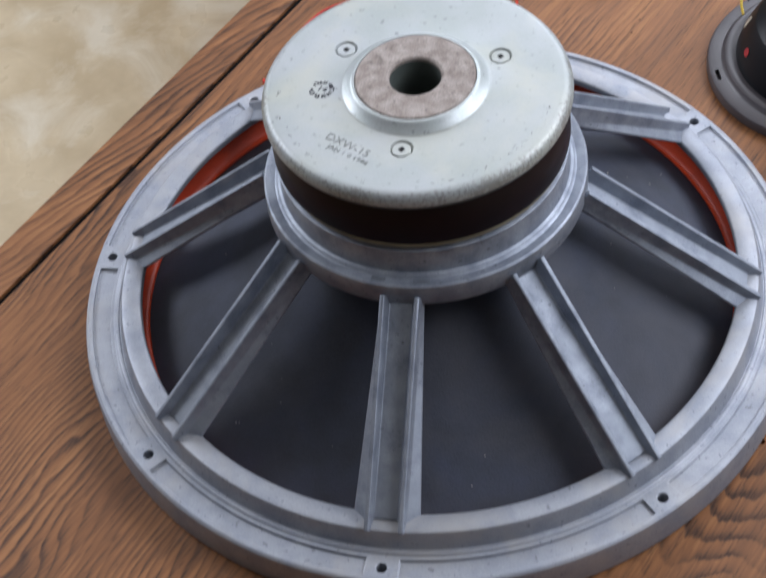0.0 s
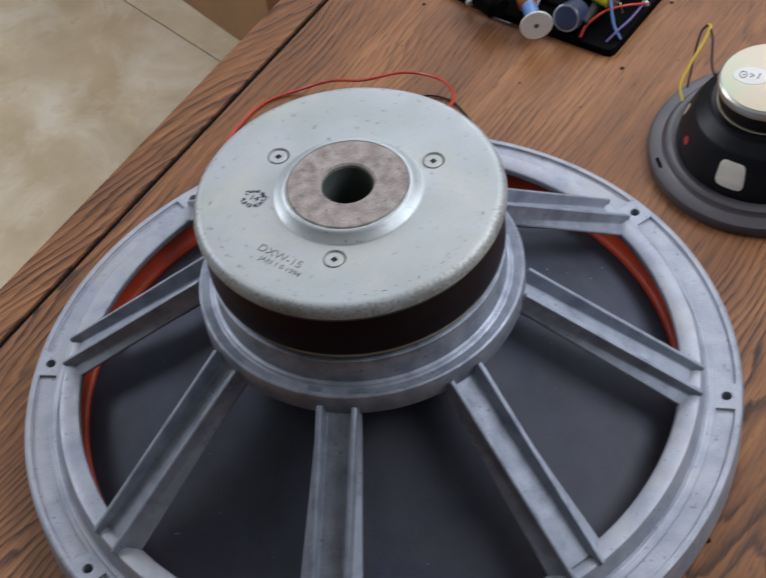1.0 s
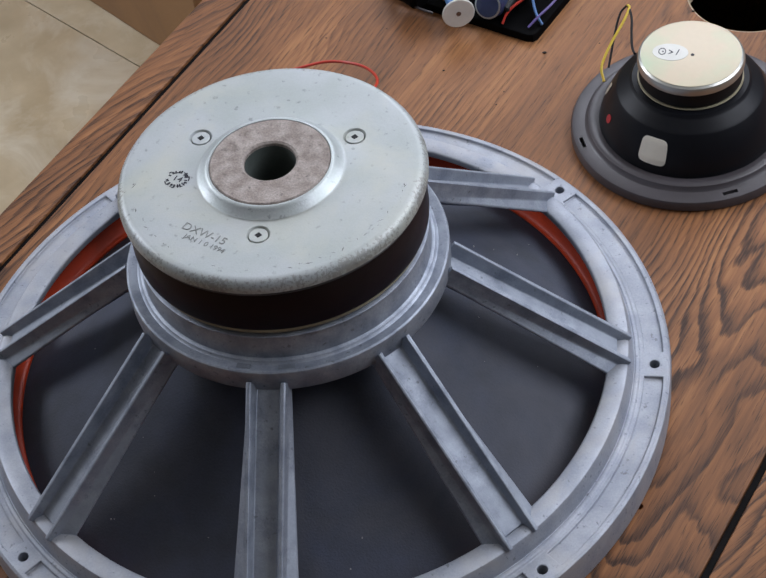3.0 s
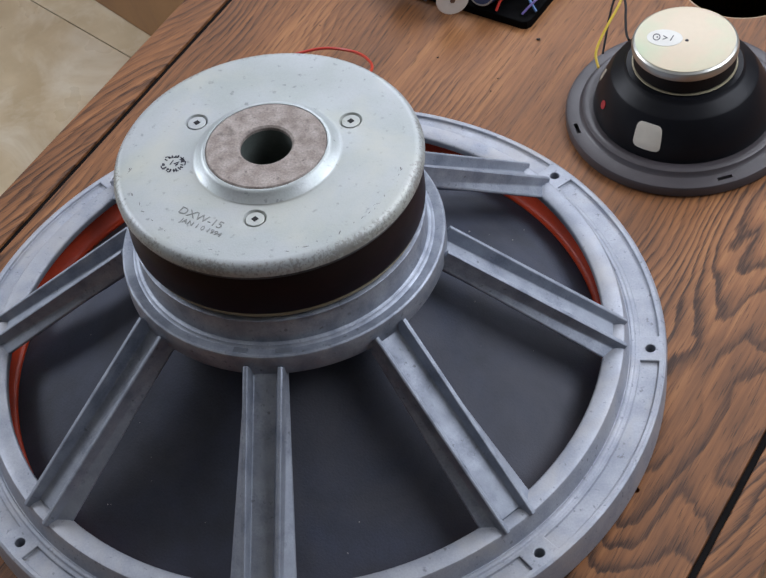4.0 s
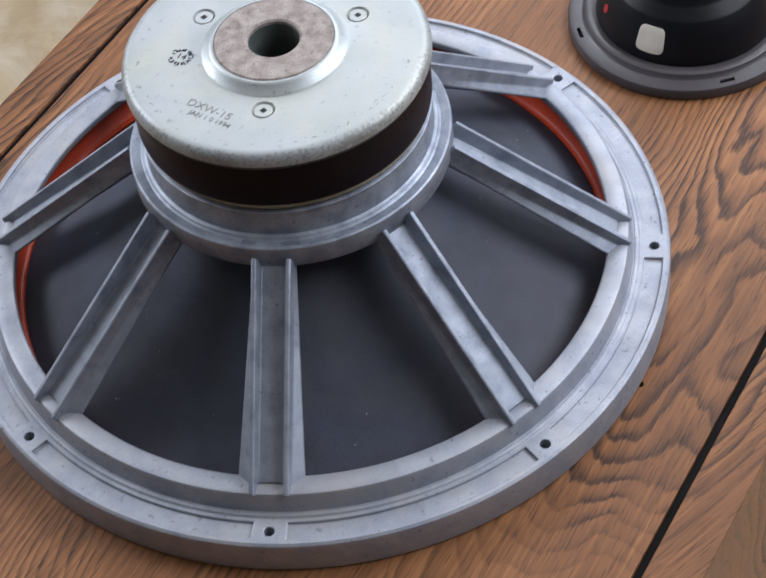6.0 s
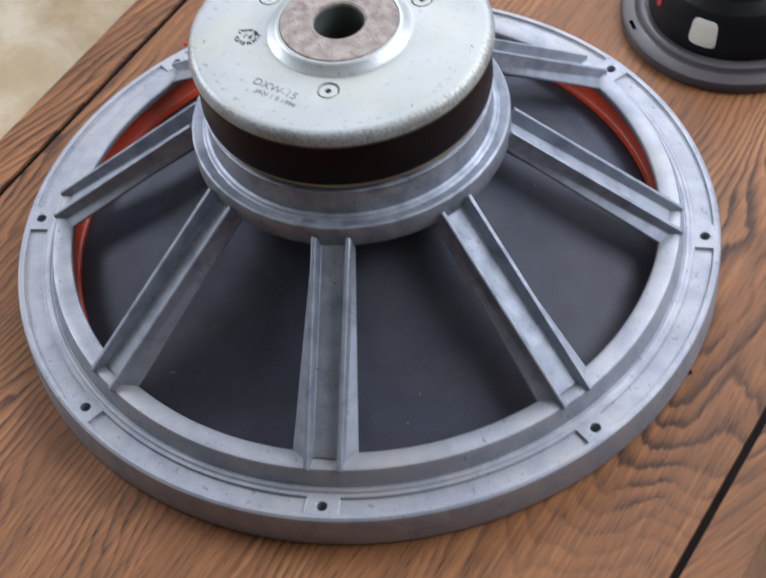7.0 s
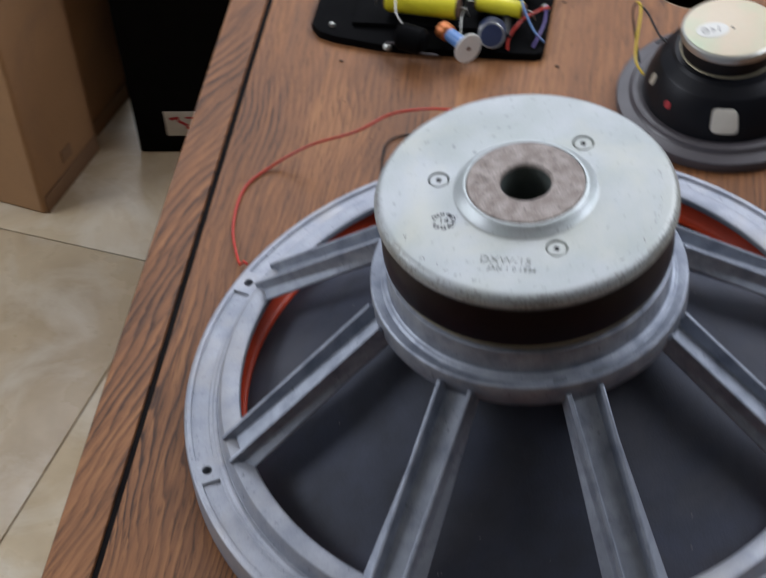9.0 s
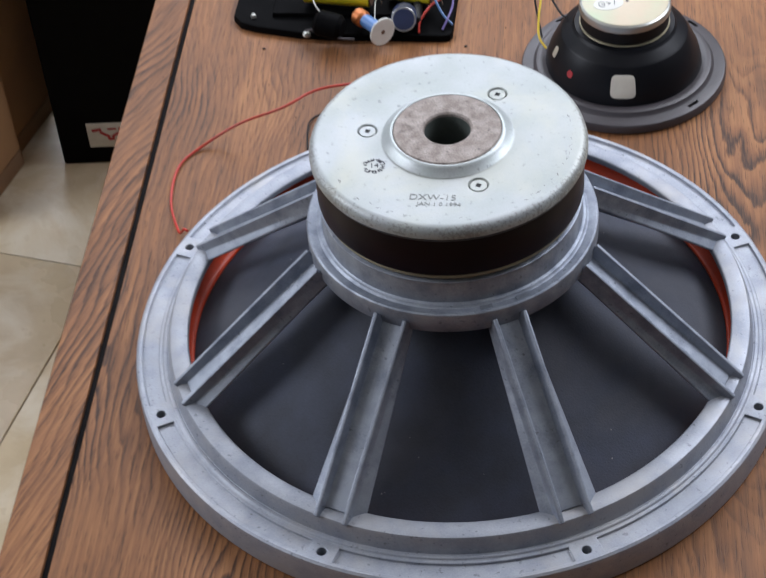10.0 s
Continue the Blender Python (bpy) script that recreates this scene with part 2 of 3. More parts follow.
def box(x0, y0, z0, x1, y1, z1, bm=None, m=None, bevel=0.0):
    bm = bm or bmesh.new()
    t = bmesh.new()
    bmesh.ops.create_cube(t, size=1.0, matrix=Matrix.Translation(((x0 + x1) / 2, (y0 + y1) / 2, (z0 + z1) / 2)) @ Matrix.Diagonal((x1 - x0, y1 - y0, z1 - z0, 1)))
    if bevel:
        bmesh.ops.bevel(t, geom=t.edges[:], offset=bevel, segments=2, affect="EDGES", profile=0.5)
    if m:
        t.transform(m)
    me = bpy.data.meshes.new("tmp")
    t.to_mesh(me)
    t.free()
    bm.from_mesh(me)
    bpy.data.meshes.remove(me)
    return bm


def prism(points, z0, z1, bm=None, bevel=0.0):
    """An upright solid on a flat outline."""
    t = bmesh.new()
    f = t.faces.new([t.verts.new((x, y, z0)) for x, y in points])
    up = bmesh.ops.extrude_face_region(t, geom=[f])
    bmesh.ops.translate(t, vec=(0, 0, z1 - z0), verts=[v for v in up["geom"] if isinstance(v, bmesh.types.BMVert)])
    bmesh.ops.recalc_face_normals(t, faces=t.faces)
    if bevel:
        bmesh.ops.bevel(t, geom=[e for e in t.edges if all(v.co.z > z1 - 1e-6 for v in e.verts)], offset=bevel, segments=2, affect="EDGES", profile=0.5)
    if bm is None:
        return t
    me = bpy.data.meshes.new("tmp")
    t.to_mesh(me)
    t.free()
    bm.from_mesh(me)
    bpy.data.meshes.remove(me)
    return bm


def spline(points, per=8):
    """A smooth line through the points."""
    p = [Vector(q) for q in points]
    p = [2 * p[0] - p[1]] + p + [2 * p[-1] - p[-2]]
    out = []
    for i in range(1, len(p) - 2):
        a, b, c, d = p[i - 1:i + 3]
        for k in range(per):
            t = k / per
            out.append(0.5 * (2 * b + (c - a) * t + (2 * a - 5 * b + 4 * c - d) * t * t + (3 * b - a - 3 * c + d) * t ** 3))
    return out + [p[-2]]


def tube(points, r, n=10, per=8, bm=None):
    bm = bm or bmesh.new()
    pts = spline(points, per)
    rings = []
    side = None
    for i, q in enumerate(pts):
        d = (pts[min(i + 1, len(pts) - 1)] - pts[max(i - 1, 0)]).normalized()
        if side is None:
            side = d.orthogonal().normalized()
        side = (side - d * side.dot(d)).normalized()
        up = d.cross(side)
        rings.append([bm.verts.new(q + r * (math.cos(2 * math.pi * k / n) * side + math.sin(2 * math.pi * k / n) * up)) for k in range(n)])
    for a, b in zip(rings, rings[1:]):
        for k in range(n):
            bm.faces.new((a[k], a[(k + 1) % n], b[(k + 1) % n], b[k]))
    bm.faces.new(rings[0][::-1])
    bm.faces.new(rings[-1])
    bmesh.ops.recalc_face_normals(bm, faces=bm.faces)
    return bm


def finish(me, angle=32):
    me.shade_smooth()
    me.set_sharp_from_angle(angle=radians(angle))


def part(name, bm, material, parent=None, label="", m=None):
    """One mesh under a thing or under a part."""
    me = bpy.data.meshes.new(name)
    bm.to_mesh(me)
    bm.free()
    finish(me)
    me.materials.append(material)
    ob = new(name, me)
    ob.parent = parent
    if m is not None:
        ob.matrix_basis = m
    if label:
        ob["label"] = label
    return ob


def carve(ob, cutter_bm):
    """Cut a closed body out of an object's mesh."""
    me = bpy.data.meshes.new("cutter")
    bmesh.ops.recalc_face_normals(cutter_bm, faces=cutter_bm.faces)
    cutter_bm.to_mesh(me)
    cutter_bm.free()
    cut = new("cutter", me)
    cut.parent = ob.parent
    mod = ob.modifiers.new("cut", "BOOLEAN")
    mod.operation, mod.object, mod.solver = "DIFFERENCE", cut, "EXACT"
    dg = bpy.context.evaluated_depsgraph_get()
    dg.update()
    fresh = bpy.data.meshes.new_from_object(ob.evaluated_get(dg))
    ob.modifiers.clear()
    old = ob.data
    ob.data = fresh
    fresh.name = old.name
    bpy.data.meshes.remove(old)
    bpy.data.objects.remove(cut)
    bpy.data.meshes.remove(me)
    finish(fresh)


def soften(ob, width, segments=2):
    mod = ob.modifiers.new("edges", "BEVEL")
    mod.width, mod.segments, mod.limit_method, mod.angle_limit = width, segments, "ANGLE", radians(40)
    mod.harden_normals = False


def thing(name, place, label, category, group="", kind="", rz=0.0):
    ob = new(name)
    ob.matrix_basis = pose(*place, 0, 0, rz)
    ob.empty_display_size = 0.05
    return tagged(ob, label, category, group, kind)


# ---- the room: unseen walls and ceiling, added to shape the bounce light ----
FLOOR_Z = -0.43
X0, X1, Y0, Y1, Z1 = -2.3, 1.7, -2.3, 2.05, 2.3


def setting(name, bm, material, label, category):
    return tagged(part(name, bm, material), label, category, kind="structure")


def wall_with_window(name, along_x, fixed, a0, a1, w0, w1, outward):
    """A wall of 0.15 m with one window opening, built of four butted slabs."""
    bm = bmesh.new()
    f0, f1 = sorted((fixed, fixed + 0.15 * outward))
    for p0, p1, z0, z1 in ((a0, w0, FLOOR_Z, Z1), (w1, a1, FLOOR_Z, Z1), (w0, w1, FLOOR_Z, 0.75), (w0, w1, 2.15, Z1)):
        if along_x:
            box(p0, f0, z0, p1, f1, z1, bm)
        else:
            box(f0, p0, z0, f1, p1, z1, bm)
    return setting(name, bm, WALL, "unseen grey wall with a window opening, added to enclose the light", "wall")


wall_with_window("wall_north", True, Y1, X0 - 0.15, X1 + 0.15, -0.65, 1.25, 1)
wall_with_window("wall_east", False, X1, Y0, Y1, -0.85, 1.35, 1)
# This opening is only there for the added west fill
wall_with_window("wall_west", False, X0, Y0, Y1, 0.45, 1.85, -1)
setting("wall_south", box(X0 - 0.15, Y0 - 0.15, FLOOR_Z, X1 + 0.15, Y0, Z1), WALL, "unseen plain grey wall, added to enclose the light", "wall")
setting("ceiling", box(X0 - 0.15, Y0 - 0.15, Z1, X1 + 0.15, Y1 + 0.15, Z1 + 0.1), CEIL, "unseen plain white ceiling, added to bounce the light", "ceiling")
floor = setting("floor", box(X0 - 0.15, Y0 - 0.15, FLOOR_Z - 0.1, X1 + 0.15, Y1 + 0.15, FLOOR_Z - 0.003), GROUT, "cream marbled stone tile floor with grey joints", "floor")

# ---- loudspeaker cabinet lying on its back: its front panel is the top ----
TURN_CAB = -24.6
cabinet = thing("speaker_cabinet", (0.0106, 0, FLOOR_Z), "oak-veneered wooden speaker cabinet lying on its back", "speaker cabinet", rz=TURN_CAB)
H = -FLOOR_Z
GL, GR, LIP, GAP = -0.2305, 0.2305, 0.0265, 0.0042
YA, YB = -0.42, 0.62
baffle = part("front_panel", box(GL + GAP / 2, YA + 0.03, H - 0.02, GR - GAP / 2, YB - 0.03, H), WOOD, cabinet)
for nm, x0, x1 in (("side_panel", GL - GAP / 2 - LIP, GL - GAP / 2), ("side_panel", GR + GAP / 2, GR + GAP / 2 + LIP)):
    p = part(nm, box(x0, YA, 0, x1, YB, H), WOOD_EDGE, cabinet)
    soften(p, 0.0006)
for y0, y1 in ((YA, YA + 0.0245), (YB - 0.0245, YB)):
    part("end_panel", box(GL - GAP / 2, y0, 0, GR + GAP / 2, y1, H), WOOD, cabinet)
# Inside coloured black, so the gaps and the round hole show dark
part("inner_frame", box(GL - GAP / 2, YA + 0.0245, 0.0, GL + 0.03, YB - 0.0245, H - 0.021), GROOVE, cabinet, "black inner batten, so the gap shows dark")
part("inner_frame", box(GR - 0.03, YA + 0.0245, 0.0, GR + GAP / 2, YB - 0.0245, H - 0.021), GROOVE, cabinet, "black inner batten, so the gap shows dark")
# Black strip put in each gap in place of the shade inside it
for gx in (GL, GR):
    part("gap_shade_strip", box(gx - GAP / 2 + 0.0002, YA + 0.0246, H - 0.0195, gx + GAP / 2 - 0.0002, YB - 0.0246, H - 0.0022), GROOVE, cabinet, "black strip added to darken the joint beside the front panel")
part("back_panel", box(GL + 0.03, YA + 0.0245, 0.0, GR - 0.03, YB - 0.0245, 0.015), GROOVE, cabinet)


def cab(x, y):
    """World x, y to the cabinet's own."""
    v = Matrix.Rotation(radians(-TURN_CAB), 3, "Z") @ Vector((x - 0.0106, y, 0))
    return v.x, v.y


px, py = cab(0.247, 0.336)
carve(baffle, lathe([(0, -0.05), (0.0402, -0.05), (0.0402, 0.05), (0, 0.05)], 64, centre=(px, py, H)))
MDF = mat("cut_fibreboard", (0.50, 0.40, 0.27), 0.85, 0.0, 0.1, 60, 500, 0.3)
part("cut_edge", lathe([(0.0392, H - 0.0195), (0.0402, H - 0.0195), (0.0402, H - 0.0006), (0.0392, H - 0.0006)], 64, True, centre=(px, py, 0)), MDF, cabinet, "pale raw edge of the round cut-out")
kx, ky = cab(0.178, -0.077)
carve(baffle, lathe([(0, -0.01), (0.0016, -0.01), (0.0018, 0.01), (0, 0.01)], 16, centre=(kx, ky, H)))
soften(baffle, 0.0004)


# ---- the large bass driver, face down ----
driver = thing("bass_speaker_driver", (0, 0, 0), "large bass speaker driver with cast aluminium basket, lying face down", "speaker driver")
RIM = [(0.1925, 0.0), (0.1945, 0.0015), (0.1945, 0.0185), (0.1938, 0.0205), (0.1925, 0.0215), (0.1782, 0.0215), (0.1775, 0.0226), (0.1758, 0.0228),
       (0.1748, 0.0222), (0.1728, 0.0315), (0.1718, 0.0328), (0.1700, 0.0334), (0.1626, 0.0336), (0.1614, 0.0330), (0.1610, 0.0318), (0.1612, 0.0290), (0.1690, 0.0270), (0.1690, 0.0)]
rim = part("rim", lathe(RIM, 192, True), ALU, driver, "grey cast aluminium rim with bolt holes")
cut = bmesh.new()
for k in range(8):
    a = radians(45 * k)
    lathe([(0, -0.02), (0.0027, -0.02), (0.0027, 0.02), (0, 0.02)], 20, bm=cut, centre=(0.1855 * math.cos(a), 0.1855 * math.sin(a), 0.02))
for k in range(8):
    steps = [radians(45 * k + 2.6 + 39.8 * i / 30) for i in range(31)]
    pts = [(0.1902 * math.cos(a), 0.1902 * math.sin(a)) for a in steps] + [(0.1803 * math.cos(a), 0.1803 * math.sin(a)) for a in reversed(steps)]
    prism(pts, 0.0198, 0.03, cut)
carve(rim, cut)
soften(rim, 0.0005)

HUB = [(0.030, 0.088), (0.068, 0.088), (0.079, 0.0955), (0.0822, 0.0975), (0.0829, 0.0990), (0.0829, 0.1092), (0.0826, 0.1101), (0.0818, 0.1107), (0.0806, 0.1106), (0.0772, 0.1098), (0.0764, 0.1102), (0.0757, 0.1111), (0.0749, 0.1113),
       (0.0741, 0.1120), (0.0729, 0.1244), (0.0727, 0.1252), (0.0738, 0.1256), (0.0739, 0.1264), (0.0730, 0.1268), (0.030, 0.1268)]
# Darker, bluer metal than the rim's, put in for the hub's cooler, dimmer light
hub = part("hub", lathe(HUB, 160, True), ALU_DARK, driver, "grey cast aluminium hub ring")
DULL = mat("dull_aluminium", (0.25, 0.275, 0.32), 0.5, 0.5, 0.15, 90, 900, 0.2)
for a0, a1 in ((259.5, 264.5), (274.5, 280.5)):
    arc = [radians(a0 + (a1 - a0) * i / 6) for i in range(7)]
    part("casting_flat", prism([(0.0803 * math.cos(a), 0.0803 * math.sin(a)) for a in arc] + [(0.0775 * math.cos(a), 0.0775 * math.sin(a)) for a in reversed(arc)], 0.1096, 0.11075), DULL, driver, "small dull machined flat on the hub")
part("front_plate", lathe([(0.028, 0.1272), (0.0712, 0.1272), (0.0726, 0.1284), (0.0732, 0.1300), (0.0728, 0.1308), (0.028, 0.1308)], 128, True), BRASSY, driver, "thin yellow zinc-plated plate")
part("ferrite_magnet", lathe([(0.028, 0.1310), (0.0728, 0.1310), (0.0743, 0.1324), (0.0746, 0.1340), (0.0746, 0.1562), (0.0742, 0.1572), (0.028, 0.1572)], 128, True), FERRITE, driver, "dark brown ferrite magnet ring")
part("glue_seam", lathe([(0.060, 0.1574), (0.0748, 0.1574), (0.0755, 0.1579), (0.0756, 0.1586), (0.0751, 0.1590), (0.060, 0.1590)], 128, True), SEAM, driver, "dark grey glue seam under the plate")
PLATE = [(0.030, 0.1592), (0.0742, 0.1592), (0.0758, 0.1595), (0.0765, 0.1602), (0.0766, 0.1622), (0.0760, 0.1642), (0.0748, 0.1659), (0.0733, 0.1668), (0.0718, 0.16698), (0.0712, 0.1670), (0.0600, 0.1670), (0.0520, 0.1670), (0.0372, 0.1670), (0.0366, 0.1671),
         (0.0356, 0.1676), (0.0322, 0.1706), (0.0314, 0.1714), (0.0306, 0.1716), (0.030, 0.1716)]
plate = part("back_plate", lathe(PLATE, 160, True), PLATE_METAL, driver, "scuffed galvanised steel back plate")
SHINY = mat("burnished_zinc", (0.50, 0.53, 0.535), 0.46, 0.6, 0.1, 90, 900, 0.2, tint=(0.47, 0.51, 0.50), speck=0.5, speck_scale=300)
part("boss_slope", lathe([(0.0361, 0.1676), (0.0356, 0.16785), (0.0323, 0.1708), (0.0315, 0.17155), (0.0307, 0.17180), (0.0301, 0.17178), (0.0301, 0.1700), (0.0350, 0.1672)], 128, True), SHINY, plate, "burnished sloping rim round the pole piece")
part("pole_piece", lathe([(0.0127, 0.125), (0.0297, 0.125), (0.0297, 0.1716), (0.029, 0.1722), (0.0140, 0.1722), (0.0130, 0.1714), (0.0127, 0.170)], 96, True), POLE, driver, "rough bare iron pole piece with a bore")
# Thin separate skin that colours the bore darker than the pole piece
part("bore_wall", lathe([(0.0, 0.1252), (0.0122, 0.1252), (0.01245, 0.1690), (0.0126, 0.1700), (0.01268, 0.1690), (0.01268, 0.1250), (0.0, 0.1250)], 64, True), BORE, driver, "dark greenish-grey inner surface of the bore")

SPOKE_A, SPOKE_B = Vector((0.1712, 0, 0.0306)), Vector((0.0800, 0, 0.1000))


def spoke_mesh():
    """A cast channel: two ribs, a floor between them that stops short of the rim, and flanks that widen towards it."""
    bm = bmesh.new()
    run = SPOKE_B - SPOKE_A
    up = Vector((run.z, 0, -run.x)).normalized()
    rings = []
    for t in (0.0, 0.02, 0.052, 0.056, 0.2, 0.4, 0.6, 0.8, 1.0):
        c = SPOKE_A + run * t
        fl = 0.0170 + (0.0107 - 0.0170) * t
        hr = 0.0044 + 0.0032 * t
        fz = 0.0 if t > 0.054 else -0.0016
        edge = -0.0040 + 0.0012 * t
        half = [(0.0058, fz), (0.0073, hr - 0.0003), (0.0077, hr), (0.0093, hr), (0.0097, hr - 0.0004), (0.0104, -0.0006), (fl, edge), (fl, edge - 0.0012), (0.0088, -0.0068)]
        sec = [(-u, w) for u, w in reversed(half)] + half
        rings.append([bm.verts.new(c + Vector((0, u, 0)) + up * w) for u, w in sec])
    n = len(rings[0])
    for a, b in zip(rings, rings[1:]):
        for k in range(n):
            bm.faces.new((a[k], a[(k + 1) % n], b[(k + 1) % n], b[k]))
    bm.faces.new(rings[0])
    bm.faces.new(rings[-1][::-1])
    bmesh.ops.recalc_face_normals(bm, faces=bm.faces)
    return bm


first_spoke = part("spoke", spoke_mesh(), ALU_DARK, driver)
finish(first_spoke.data, 20)
soften(first_spoke, 0.0005)
for k in range(1, 8):
    s = first_spoke.copy()
    scene.collection.objects.link(s)
    s.matrix_basis = pose(0, 0, 0, 0, 0, 45 * k)

part("surround", lathe([(0.1690, 0.0269), (0.1684, 0.0267), (0.1677, 0.0252), (0.1666, 0.0228), (0.1650, 0.0202), (0.1632, 0.0178), (0.1622, 0.0166), (0.1613, 0.0158), (0.1603, 0.0155), (0.1597, 0.0146), (0.1600, 0.0134),
                        (0.1610, 0.0108), (0.1640, 0.0100), (0.1690, 0.0110)], 160, True), ORANGE, driver, "glossy orange-red cone surround")
cone_line = [(0.1612, 0.0122), (0.150, 0.0185), (0.128, 0.0330), (0.102, 0.0515), (0.076, 0.0730), (0.058, 0.0885)]
part("cone", lathe(cone_line + [(r - 0.0008, z - 0.0008) for r, z in reversed(cone_line)], 160, True), CONE, driver, "matt dark grey paper cone")


sinks = bmesh.new()
for a in (30, 150, 270):
    a = radians(a)
    lathe([(0, -0.0022), (0.0045, -0.0022), (0.0060, 0.0003), (0.0060, 0.002), (0, 0.002)], 28, bm=sinks, centre=(0.0447 * math.cos(a), 0.0447 * math.sin(a), 0.1670))
carve(plate, sinks)


def screw(a):
    c = Vector((0.0447 * math.cos(a), 0.0447 * math.sin(a), 0.1670))
    s = part("screw", lathe([(0, -0.0021), (0.0036, -0.0021), (0.0044, -0.0010), (0.0045, -0.0006), (0.0042, -0.0004), (0, -0.0004)], 28, False, centre=c), ZINC, driver, "countersunk steel screw")
    # Black pad set on the head in place of the shade inside a socket
    part("socket", lathe([(0, -0.0008), (0.0019, -0.0008), (0.0019, -0.0003), (0.0013, -0.00026), (0, -0.00034)], 4, centre=c), BLACK, s)


STEEL = mat("bright_steel", (0.50, 0.50, 0.46), 0.36, 0.85, 0.05, 80, 500, 0.05)
for a in (30, 150, 270):
    screw(radians(a))


INK = mat("stamped_ink", (0.03, 0.03, 0.045), 0.6)
ETCH = mat("stamped_letters", (0.29, 0.30, 0.29), 0.6, 0.3)


def lettering(name, words, start, end, z, material, parent, label=""):
    """Raised letters whose baseline runs from start to end."""
    cu = bpy.data.curves.new(name, "FONT")
    cu.body, cu.size, cu.extrude = words, 1.0, 0.02
    tmp = new("tmp", cu)
    dg = bpy.context.evaluated_depsgraph_get()
    me = bpy.data.meshes.new_from_object(tmp.evaluated_get(dg))
    bpy.data.objects.remove(tmp)
    bpy.data.curves.remove(cu)
    xs = [v.co.x for v in me.vertices]
    a, b = Vector((*start, z)), Vector((*end, z))
    k = (b - a).length / (max(xs) - min(xs))
    turn = math.atan2(b.y - a.y, b.x - a.x)
    me.transform(Matrix.Translation(a) @ Matrix.Rotation(turn, 4, "Z") @ Matrix.Diagonal((k, k * 0.95, 0.004, 1)) @ Matrix.Translation((-min(xs), 0, 0)))
    me.name = name
    me.materials.append(material)
    ob = new(name, me)
    ob.parent = parent
    if label:
        ob["label"] = label
    return ob


lettering("model_lettering", "DXW-15", (-0.0377, -0.0405), (-0.0158, -0.0515), 0.16712, ETCH, plate, "stamped grey model lettering")
lettering("date_lettering", "JAN 1 0 1994", (-0.0362, -0.0464), (-0.0152, -0.0570), 0.16712, ETCH, plate, "stamped grey date lettering")
mark = bmesh.new()
AT_STAMP = Matrix.Translation((-0.0457, -0.0072, 0)) @ pose(0, 0, 0, 0, 0, -20)
rnd = random.Random(8)
for k in range(26):
    if k not in (0, 13, 14):
        box(0.0040 + rnd.uniform(-0.0003, 0.0004), -0.00038, 0.16705, 0.0064 - rnd.uniform(0, 0.0010), 0.00038, 0.16712, mark, m=AT_STAMP @ pose(0, 0, 0, 0, 0, 360 / 26 * k + rnd.uniform(-9, 9)))
        if k % 3:
            a = radians(360 / 26 * k)
            r = rnd.choice((0.0044, 0.0052, 0.0060))
            box(-0.0007, -0.00032, 0.16705, 0.0007, 0.00032, 0.16712, mark, m=AT_STAMP @ Matrix.Translation((r * math.cos(a), r * math.sin(a), 0)) @ pose(0, 0, 0, 0, 0, math.degrees(a) + 90))
part("ink_stamp", mark, INK, plate, "round dark blue ink stamp")["kind"] = "stuff"
lettering("stamp_number", "14", (-0.0474, -0.0080), (-0.0436, -0.0094), 0.16710, INK, plate, "dark blue stamped number")

# lint and dust on the cone
lint = bmesh.new()
rnd = random.Random(11)
for k in range(34):
    a, t = rnd.uniform(0, 2 * math.pi), rnd.uniform(0.05, 0.75)
    r = 0.150 + (0.076 - 0.150) * t
    z = 0.0185 + (0.0730 - 0.0185) * t + 0.0016
    q = rnd.uniform(0.00018, 0.00040) * (1.6 if k < 6 else 1)
    bmesh.ops.create_icosphere(lint, subdivisions=1, radius=q, matrix=Matrix.Translation((r * math.cos(a), r * math.sin(a), z - 0.0010)))
part("lint", lint, mat("pale_lint", (0.45, 0.43, 0.40), 0.9), driver, "specks of pale dust")["kind"] = "stuff"

# small chips and scratches on the back plate
CHIP = mat("worn_bare_steel", (0.16, 0.155, 0.15), 0.5, 0.5)
chips = bmesh.new()
rnd = random.Random(5)
for k in range(105):
    a = rnd.uniform(1.05 * math.pi, 2.02 * math.pi) if k < 120 else rnd.uniform(0, 2 * math.pi)
    r = rnd.uniform(0.0672, 0.0722) if k < 110 else rnd.uniform(0.042, 0.071) if k % 2 else rnd.uniform(0.064, 0.0722)
    ln, wd = rnd.uniform(0.0005, 0.0032) * (1 if k % 9 else 1.8), rnd.uniform(0.0002, 0.0008)
    z = 0.16700 if r < 0.068 else 0.1670 - (r - 0.068) * 0.1
    m = Matrix.Translation((r * math.cos(a), r * math.sin(a), z)) @ pose(0, 0, 0, 0, 0, math.degrees(a) + 90 + rnd.uniform(-40, 40))
    pts = [(-ln / 2, 0), (-ln * 0.2, -wd / 2), (ln * 0.25, -wd * 0.3), (ln / 2, 0), (ln * 0.1, wd / 2)]
    vs = [chips.verts.new(m @ Vector((x, y, 0.00006))) for x, y in pts]
    chips.faces.new(vs)
part("chips", chips, CHIP, plate, "dark chips and scratches")["kind"] = "stuff"

